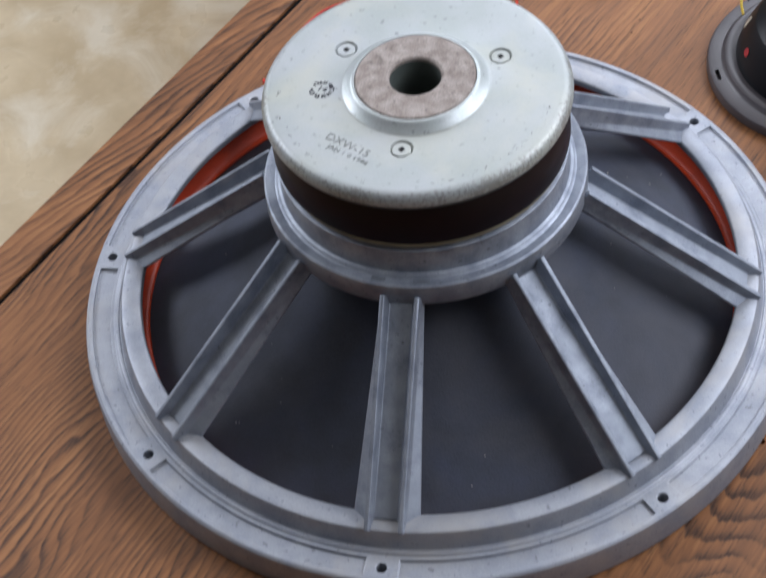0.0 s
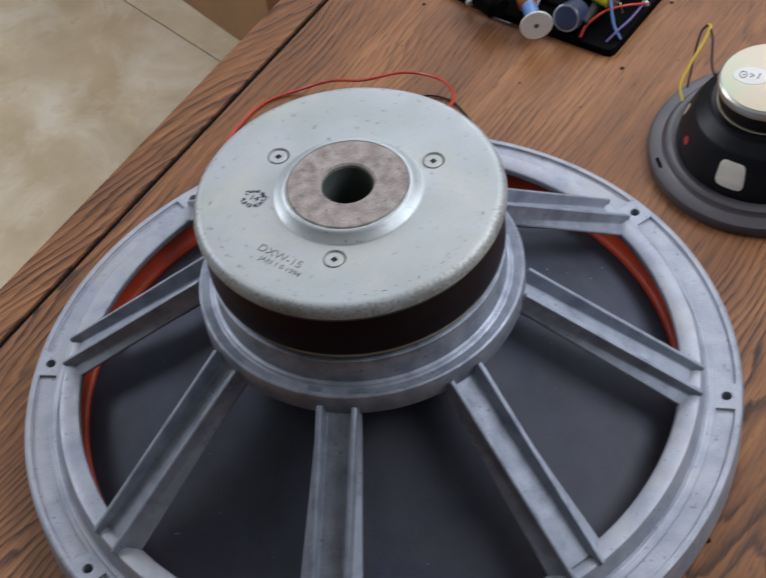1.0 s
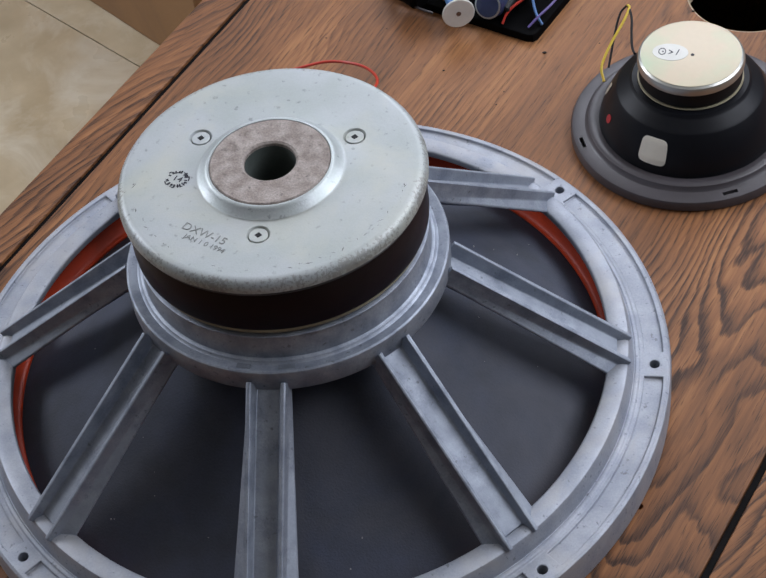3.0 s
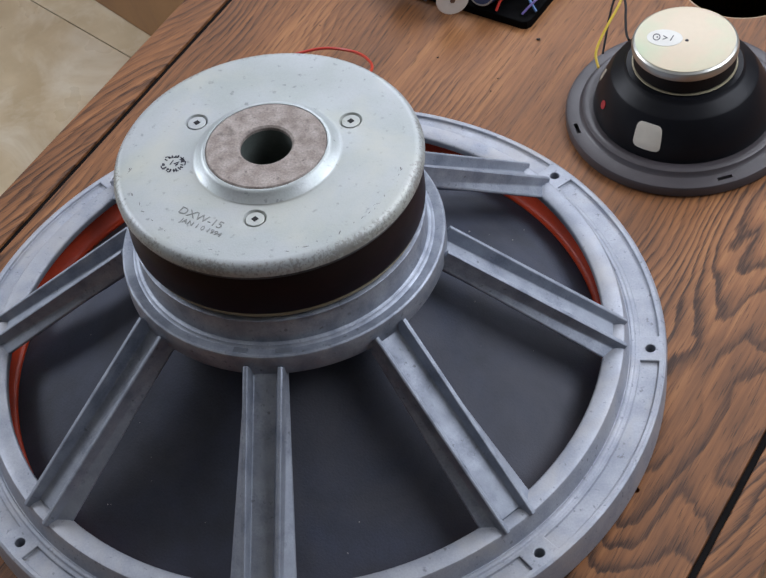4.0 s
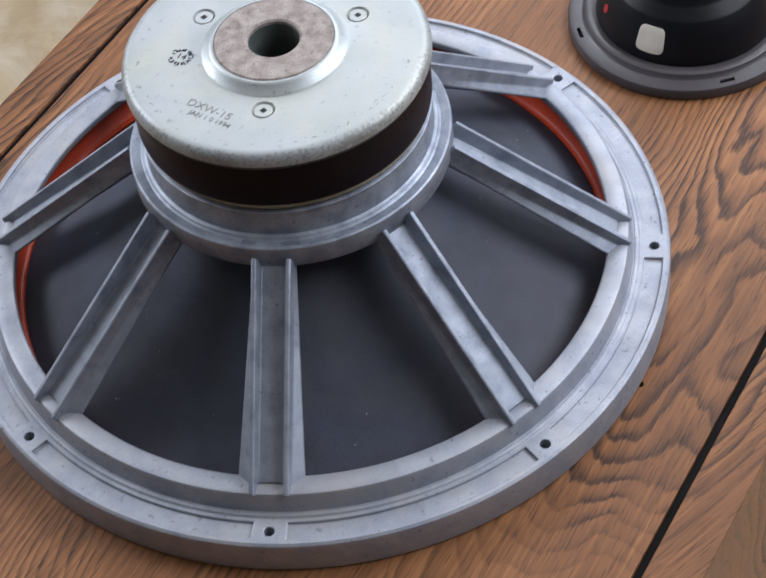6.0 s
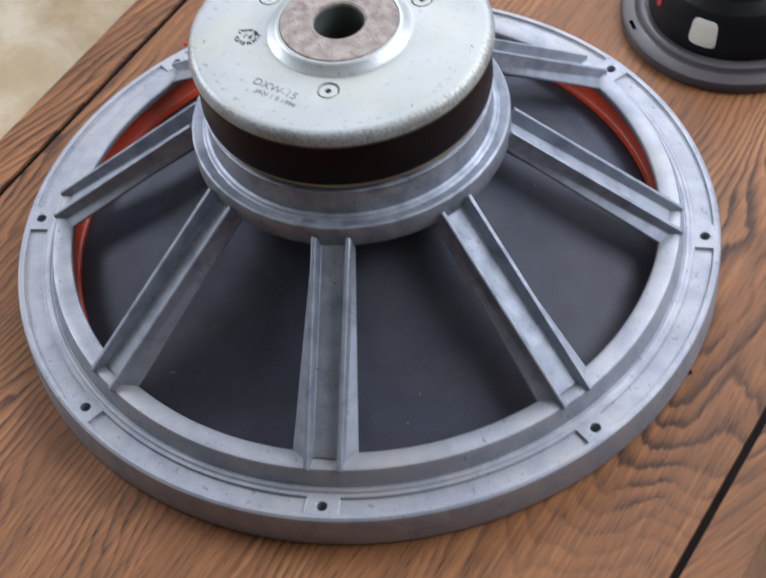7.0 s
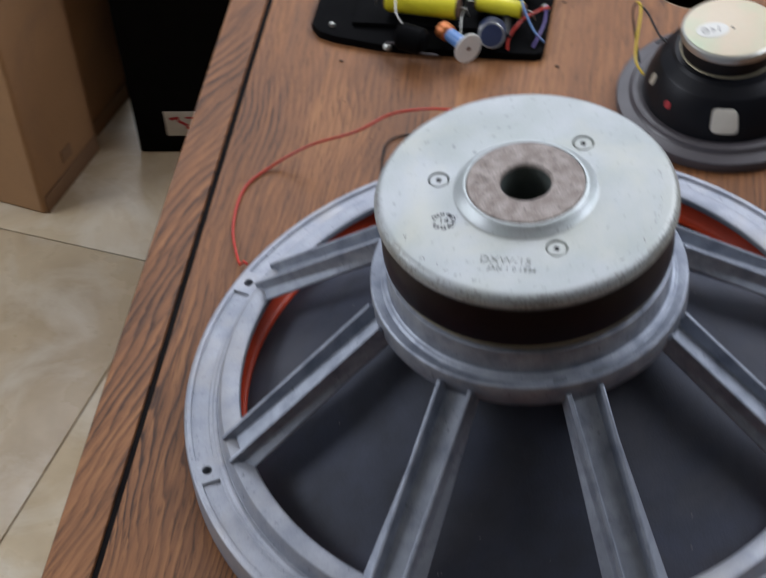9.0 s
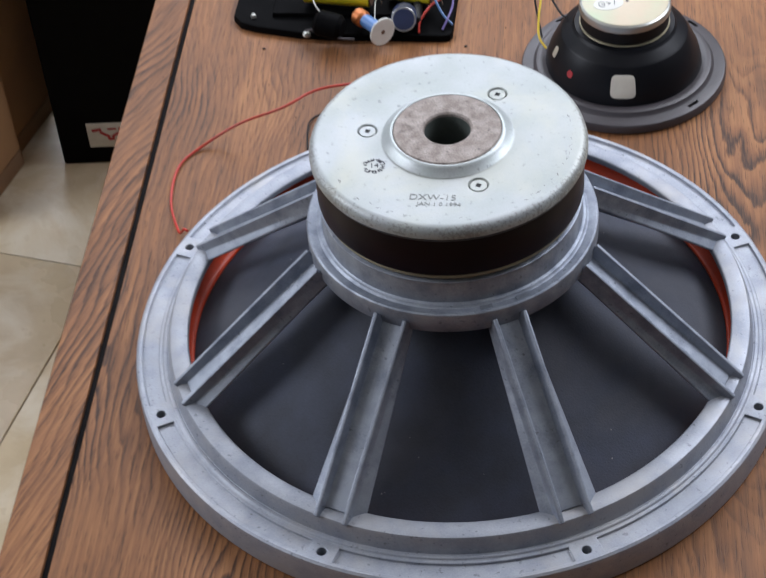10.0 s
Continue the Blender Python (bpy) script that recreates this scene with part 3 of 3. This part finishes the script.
# ---- small mid-range driver ----
YELLOW = mat("yellow_insulation", (0.72, 0.50, 0.03), 0.4, 0, 0.06, 60, 400, 0.05)
RED = mat("red_insulation", (0.50, 0.035, 0.02), 0.4, 0, 0.06, 60, 400, 0.05)
BLUE = mat("blue_insulation", (0.10, 0.22, 0.48), 0.4, 0, 0.06, 60, 400, 0.05)
PURPLE = mat("purple_insulation", (0.16, 0.12, 0.34), 0.4, 0, 0.06, 60, 400, 0.05)
WHITE = mat("white_plastic", (0.68, 0.67, 0.62), 0.5, 0, 0.04, 60, 400, 0.05)
PAPER = mat("cream_paper", (0.74, 0.70, 0.60), 0.7, 0, 0.03, 80, 500, 0.1)
# Peach and green tints are painted in for the label's iridescent sheen
PEARL = mat("pale_pearl_label", (0.60, 0.50, 0.36), 0.40, 0.0, 0.03, 26, 300, 0.03, tint=(0.47, 0.56, 0.38), stain=0.4)
COPPER = mat("copper_wire", (0.62, 0.20, 0.06), 0.4, 0.5, 0.1, 200, 900, 0.3)
REDPAINT = mat("red_paint", (0.50, 0.02, 0.03), 0.45)

mid = thing("midrange_speaker_driver", (0.2068, 0.2055, 0), "small black mid-range speaker driver lying face down", "speaker driver")
flange = part("flange", lathe([(0.050, 0), (0.0703, 0), (0.0716, 0.001), (0.0716, 0.0055), (0.0708, 0.0070), (0.0690, 0.0076), (0.0632, 0.0080), (0.0622, 0.0088), (0.0612, 0.0108), (0.0600, 0.0114), (0.0570, 0.0115), (0.0556, 0.0108), (0.050, 0.0105)], 128, True), DARKGREY, mid, "dark grey plastic flange")
slots = bmesh.new()
for a in (197, 290, 17, 107):
    c, sn = math.cos(radians(a)), math.sin(radians(a))
    outline = [(x * c - y * sn, x * sn + y * c) for x, y in ((0.0656, -0.0045), (0.0680, -0.0045), (0.0680, 0.0045), (0.0656, 0.0045))]
    prism(outline, 0.0035, 0.02, slots)
carve(flange, slots)
BASKET = [(0.0545, 0.0100), (0.0540, 0.0130), (0.0520, 0.0200), (0.0478, 0.0290), (0.0440, 0.0350), (0.0433, 0.0359), (0.0416, 0.0368), (0.0407, 0.0377), (0.0392, 0.0385), (0.0383, 0.0394), (0.0367, 0.0402), (0.0356, 0.0412), (0.0345, 0.0428)]
part("basket", lathe(BASKET + [(0.02, 0.0430), (0.02, 0.0100)], 128, True), BLACKBASKET, mid, "glossy black pressed basket")
part("front_plate", lathe([(0.01, 0.0433), (0.0310, 0.0433), (0.0313, 0.0437), (0.0310, 0.0441), (0.01, 0.0441)], 96, True), BRASSY, mid)
part("ferrite_magnet", lathe([(0.01, 0.0444), (0.0300, 0.0444), (0.0304, 0.045), (0.0304, 0.0536), (0.0300, 0.0540), (0.01, 0.0540)], 96, True), BLACK, mid)
backplate = part("back_plate", lathe([(0, 0.0541), (0.0306, 0.0541), (0.0314, 0.0546), (0.0315, 0.0572), (0.0308, 0.0592), (0.0296, 0.0600), (0, 0.0600)], 96), STEEL, mid, "shiny steel back plate")
part("pearl_label", lathe([(0, 0.0601), (0.0292, 0.0601), (0.0294, 0.0603), (0.0290, 0.0604), (0, 0.0604)], 96), PEARL, backplate, "pale iridescent cover label")


def basket_r(z):
    for (r0, z0), (r1, z1) in zip(BASKET, BASKET[1:]):
        if z0 <= z <= z1:
            return r0 + (r1 - r0) * (z - z0) / (z1 - z0)
    return BASKET[0][0]


def patch(name, angle, z0, width, height, power, material, label):
    """A thin sticker that follows the basket's flank, with rounded corners."""
    bm = bmesh.new()
    grid = []
    n = 14
    for lift in (0.00005, 0.00035):
        rows = []
        for i in range(n + 1):
            row = []
            for j in range(n + 1):
                u, v = 2 * i / n - 1, 2 * j / n - 1
                q = max(abs(u), abs(v), 1e-6)
                k = q / ((abs(u) ** power + abs(v) ** power) ** (1 / power) or 1)
                u, v = u * k, v * k
                z = z0 + height / 2 * v
                r = basket_r(z) + lift
                a = radians(angle) + width / 2 * u / 0.050
                row.append(bm.verts.new((r * math.cos(a), r * math.sin(a), z + lift * 0.5)))
            rows.append(row)
        grid.append(rows)
    top = grid[1]
    for i in range(n):
        for j in range(n):
            bm.faces.new((top[i][j], top[i + 1][j], top[i + 1][j + 1], top[i][j + 1]))
    low = grid[0]
    rim_l = [(i, 0) for i in range(n)] + [(n, j) for j in range(n)] + [(i, n) for i in range(n, 0, -1)] + [(0, j) for j in range(n, 0, -1)]
    for p, q in zip(rim_l, rim_l[1:] + rim_l[:1]):
        bm.faces.new((low[p[0]][p[1]], low[q[0]][q[1]], top[q[0]][q[1]], top[p[0]][p[1]]))
    loose = [v for v in bm.verts if not v.link_faces]
    bmesh.ops.delete(bm, geom=loose, context="VERTS")
    bmesh.ops.recalc_face_normals(bm, faces=bm.faces)
    return part(name, bm, material, mid, label)


patch("sticker", -116, 0.0240, 0.0168, 0.0150, 5, PAPER, "cream paper sticker")
patch("paint_dot", -162, 0.0232, 0.0050, 0.0048, 2.2, REDPAINT, "red paint dot")
TINNED = mat("tinned_tab", (0.55, 0.50, 0.40), 0.5, 0.3)
patch("terminal_tab", 171, 0.0265, 0.0056, 0.0074, 3, TINNED, "tinned solder tab")
part("yellow_lead", tube([(-0.0515, 0.0170, 0.0240), (-0.0530, 0.0260, 0.0285), (-0.0480, 0.0380, 0.0350), (-0.0400, 0.0520, 0.0420), (-0.0365, 0.0605, 0.0455), (-0.0375, 0.0640, 0.0450)], 0.00085), YELLOW, mid, "yellow insulated lead")
part("black_lead", tube([(-0.0380, 0.0640, 0.0448), (-0.0420, 0.0600, 0.0420), (-0.0450, 0.0500, 0.0360), (-0.0470, 0.0400, 0.0300), (-0.0490, 0.0300, 0.0240)], 0.0007), BLACK, mid, "black insulated lead")
part("black_lead", tube([(-0.0370, 0.0625, 0.0452), (-0.0350, 0.0520, 0.0445), (-0.0350, 0.0400, 0.0420), (-0.0345, 0.0300, 0.0400), (-0.0330, 0.0240, 0.0400)], 0.0008), BLACK, mid, "black insulated lead")
# handwritten marks on a white oval
oval = part("paper_oval", prism([(0.0105 * math.cos(2 * math.pi * k / 40), 0.0075 * math.sin(2 * math.pi * k / 40)) for k in range(40)], 0, 0.0002), WHITE, backplate, "white oval paper label")
oval.matrix_basis = Matrix.Translation((-0.0120, 0.0010, 0.0604)) @ pose(0, 0, 0, 0, 0, -8)
ringm = lathe([(0.0022, 0), (0.0028, 0), (0.0028, 0.0001), (0.0022, 0.0001)], 24, True)
ringm.transform(Matrix.Translation((-0.0048, 0.0, 0.00022)) @ Matrix.Diagonal((0.8, 1.1, 1, 1)))
lathe([(0, 0.0001), (0.0006, 0.0001), (0.0006, 0), (0, 0)], 10, bm=ringm, centre=(-0.0044, 0, 0.00022))
for x, y, ln, a in ((0.0002, 0.0008, 0.0032, -35), (0.0002, -0.0008, 0.0032, 35), (0.0042, 0.0002, 0.0052, 75)):
    box(-ln / 2, -0.0003, 0.00021, ln / 2, 0.0003, 0.00032, ringm, m=Matrix.Translation((x, y, 0)) @ pose(0, 0, 0, 0, 0, a))
part("pen_mark", ringm, INK, oval)
part("paint_dot", lathe([(0, 0.0005), (0.0008, 0.0004), (0.0011, 0), (0, 0)], 14, centre=(0.0008, -0.0015, 0.0604)), INK, backplate)

# ---- terminal plate with the crossover parts ----
board = thing("crossover_board", (0.109, 0.287, 0), "black plastic terminal plate carrying crossover parts", "crossover", rz=-26.5)
BOARD_BLACK = mat("matt_black_plastic", (0.0030, 0.0030, 0.0034), 0.6, 0.0, 0.1, 60, 700, 0.2, spec=0.04)
TO_BOARD = board.matrix_basis.inverted()


def on_board(x, y, z):
    return TO_BOARD @ Vector((x, y, z))


part("plate", prism([(0.0, 0.005), (0.0, 0.14), (-0.155, 0.14), (-0.165, 0.13), (-0.165, 0.022), (-0.158, 0.013), (-0.145, 0.008), (-0.112, 0.0015), (-0.09, 0.0), (-0.005, 0.0), (-0.0015, 0.0015)], 0, 0.006, bevel=0.0015), BOARD_BLACK, board)
part("cup", prism([(-0.022, 0.020), (-0.022, 0.125), (-0.135, 0.125), (-0.135, 0.020)], 0.006, 0.010, bevel=0.0015), BOARD_BLACK, board)


def rod(name, a, b, r, material, label="", parent=None, ends=0.0008):
    """A cylinder with rounded ends between two places of the plan."""
    a, b = on_board(*a), on_board(*b)
    ln = (b - a).length
    bm = lathe([(0, 0), (r - ends, 0), (r, ends), (r, ln - ends), (r - ends, ln), (0, ln)], 32)
    m = Matrix.Translation(a) @ (b - a).to_track_quat("Z", "Y").to_matrix().to_4x4()
    bm.transform(m)
    return part(name, bm, material, parent or board, label)


CAPY = mat("yellow_film_capacitor", (0.74, 0.66, 0.03), 0.35, 0, 0.05, 60, 400, 0.04)
EPOXY = mat("brown_epoxy", (0.16, 0.09, 0.06), 0.5)
SLEEVE = mat("dark_blue_sleeve", (0.035, 0.05, 0.12), 0.3)
for a, b, r in (((0.024, 0.366, 0.021), (0.066, 0.339, 0.021), 0.0085), ((0.082, 0.343, 0.018), (0.108, 0.323, 0.018), 0.0062), ((0.092, 0.372, 0.019), (0.126, 0.349, 0.019), 0.0075), ((0.040, 0.398, 0.020), (0.082, 0.374, 0.020), 0.0085)):
    c = rod("film_capacitor", a, b, r, CAPY, "yellow film capacitor")
    va, vb = Vector(a), Vector(b)
    d = (vb - va).normalized()
    rod("end_cap", va - d * 0.0012, va - d * 0.0001, r * 0.86, EPOXY, parent=c, ends=0.0003)
    rod("end_cap", vb + d * 0.0001, vb + d * 0.0012, r * 0.86, EPOXY, parent=c, ends=0.0003)
    part("lead", tube([on_board(*(va - d * 0.0012)), on_board(*(va - d * 0.007)), on_board(*(va - d * 0.009 - Vector((0, 0, 0.006))))], 0.0005), STEEL, c)
    part("lead", tube([on_board(*(vb + d * 0.0012)), on_board(*(vb + d * 0.006)), on_board(*(vb + d * 0.008 - Vector((0, 0, 0.006))))], 0.0005), STEEL, c)
# choke on a bobbin
ax = Vector((-0.30, 0.93, -0.05)).normalized()
c0 = Vector((0.0605, 0.2975, 0.0175))
coil = rod("bobbin_flange", c0, c0 + ax * 0.0018, 0.0108, WHITE, "white nylon bobbin flange", ends=0.0005)
rod("core_hole", c0 - ax * 0.0002, c0 + ax * 0.0004, 0.0017, EPOXY, parent=coil, ends=0.0001)
rod("bobbin_core", c0 + ax * 0.0019, c0 + ax * 0.0215, 0.0050, BLUE, "blue taped core", ends=0.0003)
rod("copper_winding", c0 + ax * 0.0216, c0 + ax * 0.0320, 0.0064, COPPER, "copper winding", ends=0.0022)
rod("black_choke", (0.036, 0.316, 0.016), (0.020, 0.330, 0.018), 0.0095, BOARD_BLACK, "black wound choke", ends=0.003)
# electrolytic capacitor, tilted to the front
e0, e1 = Vector((0.0845, 0.3190, 0.0110)), Vector((0.0790, 0.3045, 0.0185))
ec = rod("electrolytic_capacitor", e0, e1, 0.0093, SLEEVE, "dark blue electrolytic capacitor")
dd = (e1 - e0).normalized()
rod("can_rim", e1 + dd * 0.0001, e1 + dd * 0.0006, 0.0090, STEEL, "silver can rim", parent=ec, ends=0.0002)
rod("can_top", e1 + dd * 0.00065, e1 + dd * 0.0010, 0.0078, SLEEVE, "dark blue can top", parent=ec, ends=0.0001)
rod("black_tube", (0.100, 0.330, 0.013), (0.089, 0.306, 0.012), 0.0036, BLACK, ends=0.001)


def stud(x, y, r):
    b = part("screw", lathe([(0, 0.0058), (r, 0.0058), (r, 0.0072), (r * 0.7, 0.0085), (0, 0.0092)], 20, centre=on_board(x, y, 0)), STEEL, board, "bright steel screw")
    return b


stud(0.013, 0.333, 0.0030)
stud(-0.016, 0.371, 0.0022)
stud(0.133, 0.346, 0.0028)
stud(0.128, 0.334, 0.0028)
for nm, material, pts, r in (
        ("white_wire", WHITE, [(0.030, 0.372, 0.028), (0.027, 0.356, 0.030), (0.0235, 0.342, 0.026), (0.026, 0.334, 0.018), (0.020, 0.326, 0.010)], 0.0006),
        ("grey_wire", DARKGREY, [(0.013, 0.333, 0.010), (0.024, 0.322, 0.016), (0.030, 0.313, 0.012), (0.042, 0.309, 0.009)], 0.0009),
        ("bare_wire", STEEL, [(0.058, 0.308, 0.020), (0.064, 0.322, 0.026), (0.070, 0.334, 0.022)], 0.0004),
        ("blue_wire", BLUE, [(0.118, 0.372, 0.030), (0.112, 0.345, 0.032), (0.107, 0.322, 0.026), (0.109, 0.306, 0.014), (0.114, 0.298, 0.007)], 0.0009),
        ("red_wire", RED, [(0.088, 0.2995, 0.007), (0.092, 0.306, 0.012), (0.104, 0.314, 0.017), (0.118, 0.320, 0.017), (0.129, 0.330, 0.010)], 0.0009),
        ("purple_wire", PURPLE, [(0.105, 0.2955, 0.007), (0.112, 0.302, 0.011), (0.120, 0.313, 0.012), (0.128, 0.332, 0.010)], 0.0008),
        ("black_wire", BLACK, [(0.125, 0.372, 0.026), (0.128, 0.356, 0.026), (0.130, 0.344, 0.014)], 0.0009),
        ("bare_wire", STEEL, [(0.120, 0.366, 0.028), (0.124, 0.352, 0.024), (0.132, 0.346, 0.010)], 0.0005)):
    part(nm, tube([on_board(*p) for p in pts], r, 8), material, board)

# ---- loose wires on the cabinet ----
lead = part("red_lead_wire", tube([(-0.1285, 0.1470, 0.0214), (-0.1297, 0.1512, 0.0196), (-0.1302, 0.1560, 0.0140), (-0.1310, 0.1680, 0.0050), (-0.1270, 0.2020, 0.0016), (-0.1120, 0.2350, 0.0012), (-0.0890, 0.2480, 0.0030), (-0.0645, 0.2410, 0.0180),
                                     (-0.0390, 0.2180, 0.0400), (-0.0155, 0.2235, 0.0420), (0.0030, 0.2170, 0.0460), (0.0165, 0.1990, 0.0560), (0.0255, 0.1700, 0.0720), (0.0250, 0.1300, 0.0940), (0.0260, 0.1000, 0.1010), (0.0240, 0.0800, 0.1010)], 0.0009, 10, 10), RED)
tagged(lead, "thin red insulated wire lying loose in a curve", "wire")
lead = part("black_lead_wire", tube([(-0.0260, 0.2150, 0.0010), (-0.0200, 0.2330, 0.0010), (-0.0140, 0.2440, 0.0012), (-0.0020, 0.2475, 0.0012), (0.0120, 0.2420, 0.0010), (0.0250, 0.2250, 0.0010)], 0.0006, 8), BLACK)
tagged(lead, "short thin black wire lying loose", "wire")

CRUMB = mat("dark_crumb", (0.02, 0.015, 0.012), 0.9)
crumbs = bmesh.new()
rnd = random.Random(3)
for x, y, r in ((-0.019, 0.338, 0.0011), (0.145, 0.343, 0.0011), (0.211, 0.317, 0.0009), (0.116, 0.278, 0.0012), (0.052, 0.262, 0.0007)) + tuple((rnd.uniform(-0.1, 0.2), rnd.uniform(0.22, 0.36), 0.0005) for _ in range(10)):
    bmesh.ops.create_icosphere(crumbs, subdivisions=1, radius=r, matrix=Matrix.Translation((x, y, r * 0.5)) @ Matrix.Diagonal((1.3, 0.9, 0.6, 1)))
tagged(part("crumbs", crumbs, CRUMB), "tiny dark crumbs scattered over the veneer", "crumbs", kind="stuff")

# ---- boxes on the floor ----
CARD_EDGE = mat("darker_cardboard", (0.29, 0.18, 0.105), 0.85, 0.0, 0.06, 20, 300, 0.1, spec=0.2)
carton = thing("cardboard_box", (-0.251, 0.745, FLOOR_Z), "plain brown cardboard box standing on the floor", "box", rz=50)
b_ = part("body", box(0, 0, 0, 0.108, 0.36, 0.5), CARD, carton)
soften(b_, 0.004, 3)
part("bottom_flap", box(0.004, -0.0022, 0.0, 0.104, -0.0004, 0.020, bevel=0.0004), CARD_EDGE, carton, "folded bottom flap edge")
part("tape", box(0.045, -0.0012, 0.03, 0.062, -0.0004, 0.045, bevel=0.0002), CARD_EDGE, carton, "small torn tape scrap")
# Set-back second body stands in for the shading on the same box's far part
carton = thing("cardboard_box", (-0.251, 0.745, FLOOR_Z), "set-back far part of the cardboard box, there to look shaded", "box", rz=50)
b_ = part("body", box(0.110, 0.012, 0, 0.203, 0.34, 0.46), CARD, carton)
part("bottom_flap", box(0.114, 0.0098, 0.0, 0.199, 0.0116, 0.020, bevel=0.0004), CARD_EDGE, carton, "folded bottom flap edge")
soften(b_, 0.004, 3)
blackbox = thing("black_box", (-0.144, 0.803, FLOOR_Z), "black box with a small white and red label", "box", rz=-21)
b_ = part("body", box(0, 0, 0.0, 0.36, 0.25, 0.45), BOARD_BLACK, blackbox)
soften(b_, 0.003)
tag = part("label", box(0.0318, -0.0010, 0.0232, 0.095, -0.0003, 0.0545, bevel=0.0002), WHITE, blackbox, "white label with red print")
ink = bmesh.new()
for x, z, w, h, a in ((0.042, 0.046, 0.010, 0.0035, 10), (0.050, 0.040, 0.012, 0.003, -35), (0.062, 0.040, 0.012, 0.003, 35), (0.056, 0.034, 0.007, 0.003, 0), (0.070, 0.046, 0.010, 0.0035, -10), (0.058, 0.047, 0.009, 0.002, 0)):
    box(-w / 2, -0.0016, -h / 2, w / 2, -0.0011, h / 2, ink, m=Matrix.Translation((x, 0, z)) @ pose(0, 0, 0, 0, -a, 0))
part("print", ink, REDPAINT, tag)

# ---- floor tiles ----
TILE = 0.6
TURN_TILE = 53.0
tile_bm = box(-TILE / 2 + 0.0008, -TILE / 2 + 0.0008, -0.003, TILE / 2 - 0.0008, TILE / 2 - 0.0008, 0.0, bevel=0.0006)
first = part("tile", tile_bm, FLOOR, floor)
axes = Matrix.Rotation(radians(TURN_TILE), 3, "Z")
count = 0
for i in range(-7, 8):
    for j in range(-7, 8):
        c = Vector((-0.147, 0.630, FLOOR_Z)) + axes @ Vector(((i + 0.5) * TILE, (j + 0.5) * TILE, 0))
        m = Matrix.Translation(c) @ axes.to_4x4()
        if X0 + 0.43 < c.x < X1 - 0.43 and Y0 + 0.43 < c.y < Y1 - 0.43:
            o = first if count == 0 else first.copy()
            if count:
                scene.collection.objects.link(o)
            o.matrix_basis = m
            count += 1
        elif X0 - 0.4 < c.x < X1 + 0.4 and Y0 - 0.4 < c.y < Y1 + 0.4:
            cutb = box(-TILE / 2 + 0.0008, -TILE / 2 + 0.0008, -0.003, TILE / 2 - 0.0008, TILE / 2 - 0.0008, 0.0)
            cutb.transform(m)
            for co_, no_ in (((X0, 0, 0), (-1, 0, 0)), ((X1, 0, 0), (1, 0, 0)), ((0, Y0, 0), (0, -1, 0)), ((0, Y1, 0), (0, 1, 0))):
                bmesh.ops.bisect_plane(cutb, geom=cutb.verts[:] + cutb.edges[:] + cutb.faces[:], plane_co=co_, plane_no=no_, clear_outer=True)
            if cutb.faces:
                cutb.transform(m.inverted())
                part("tile", cutb, FLOOR, floor, m=m)
            else:
                cutb.free()
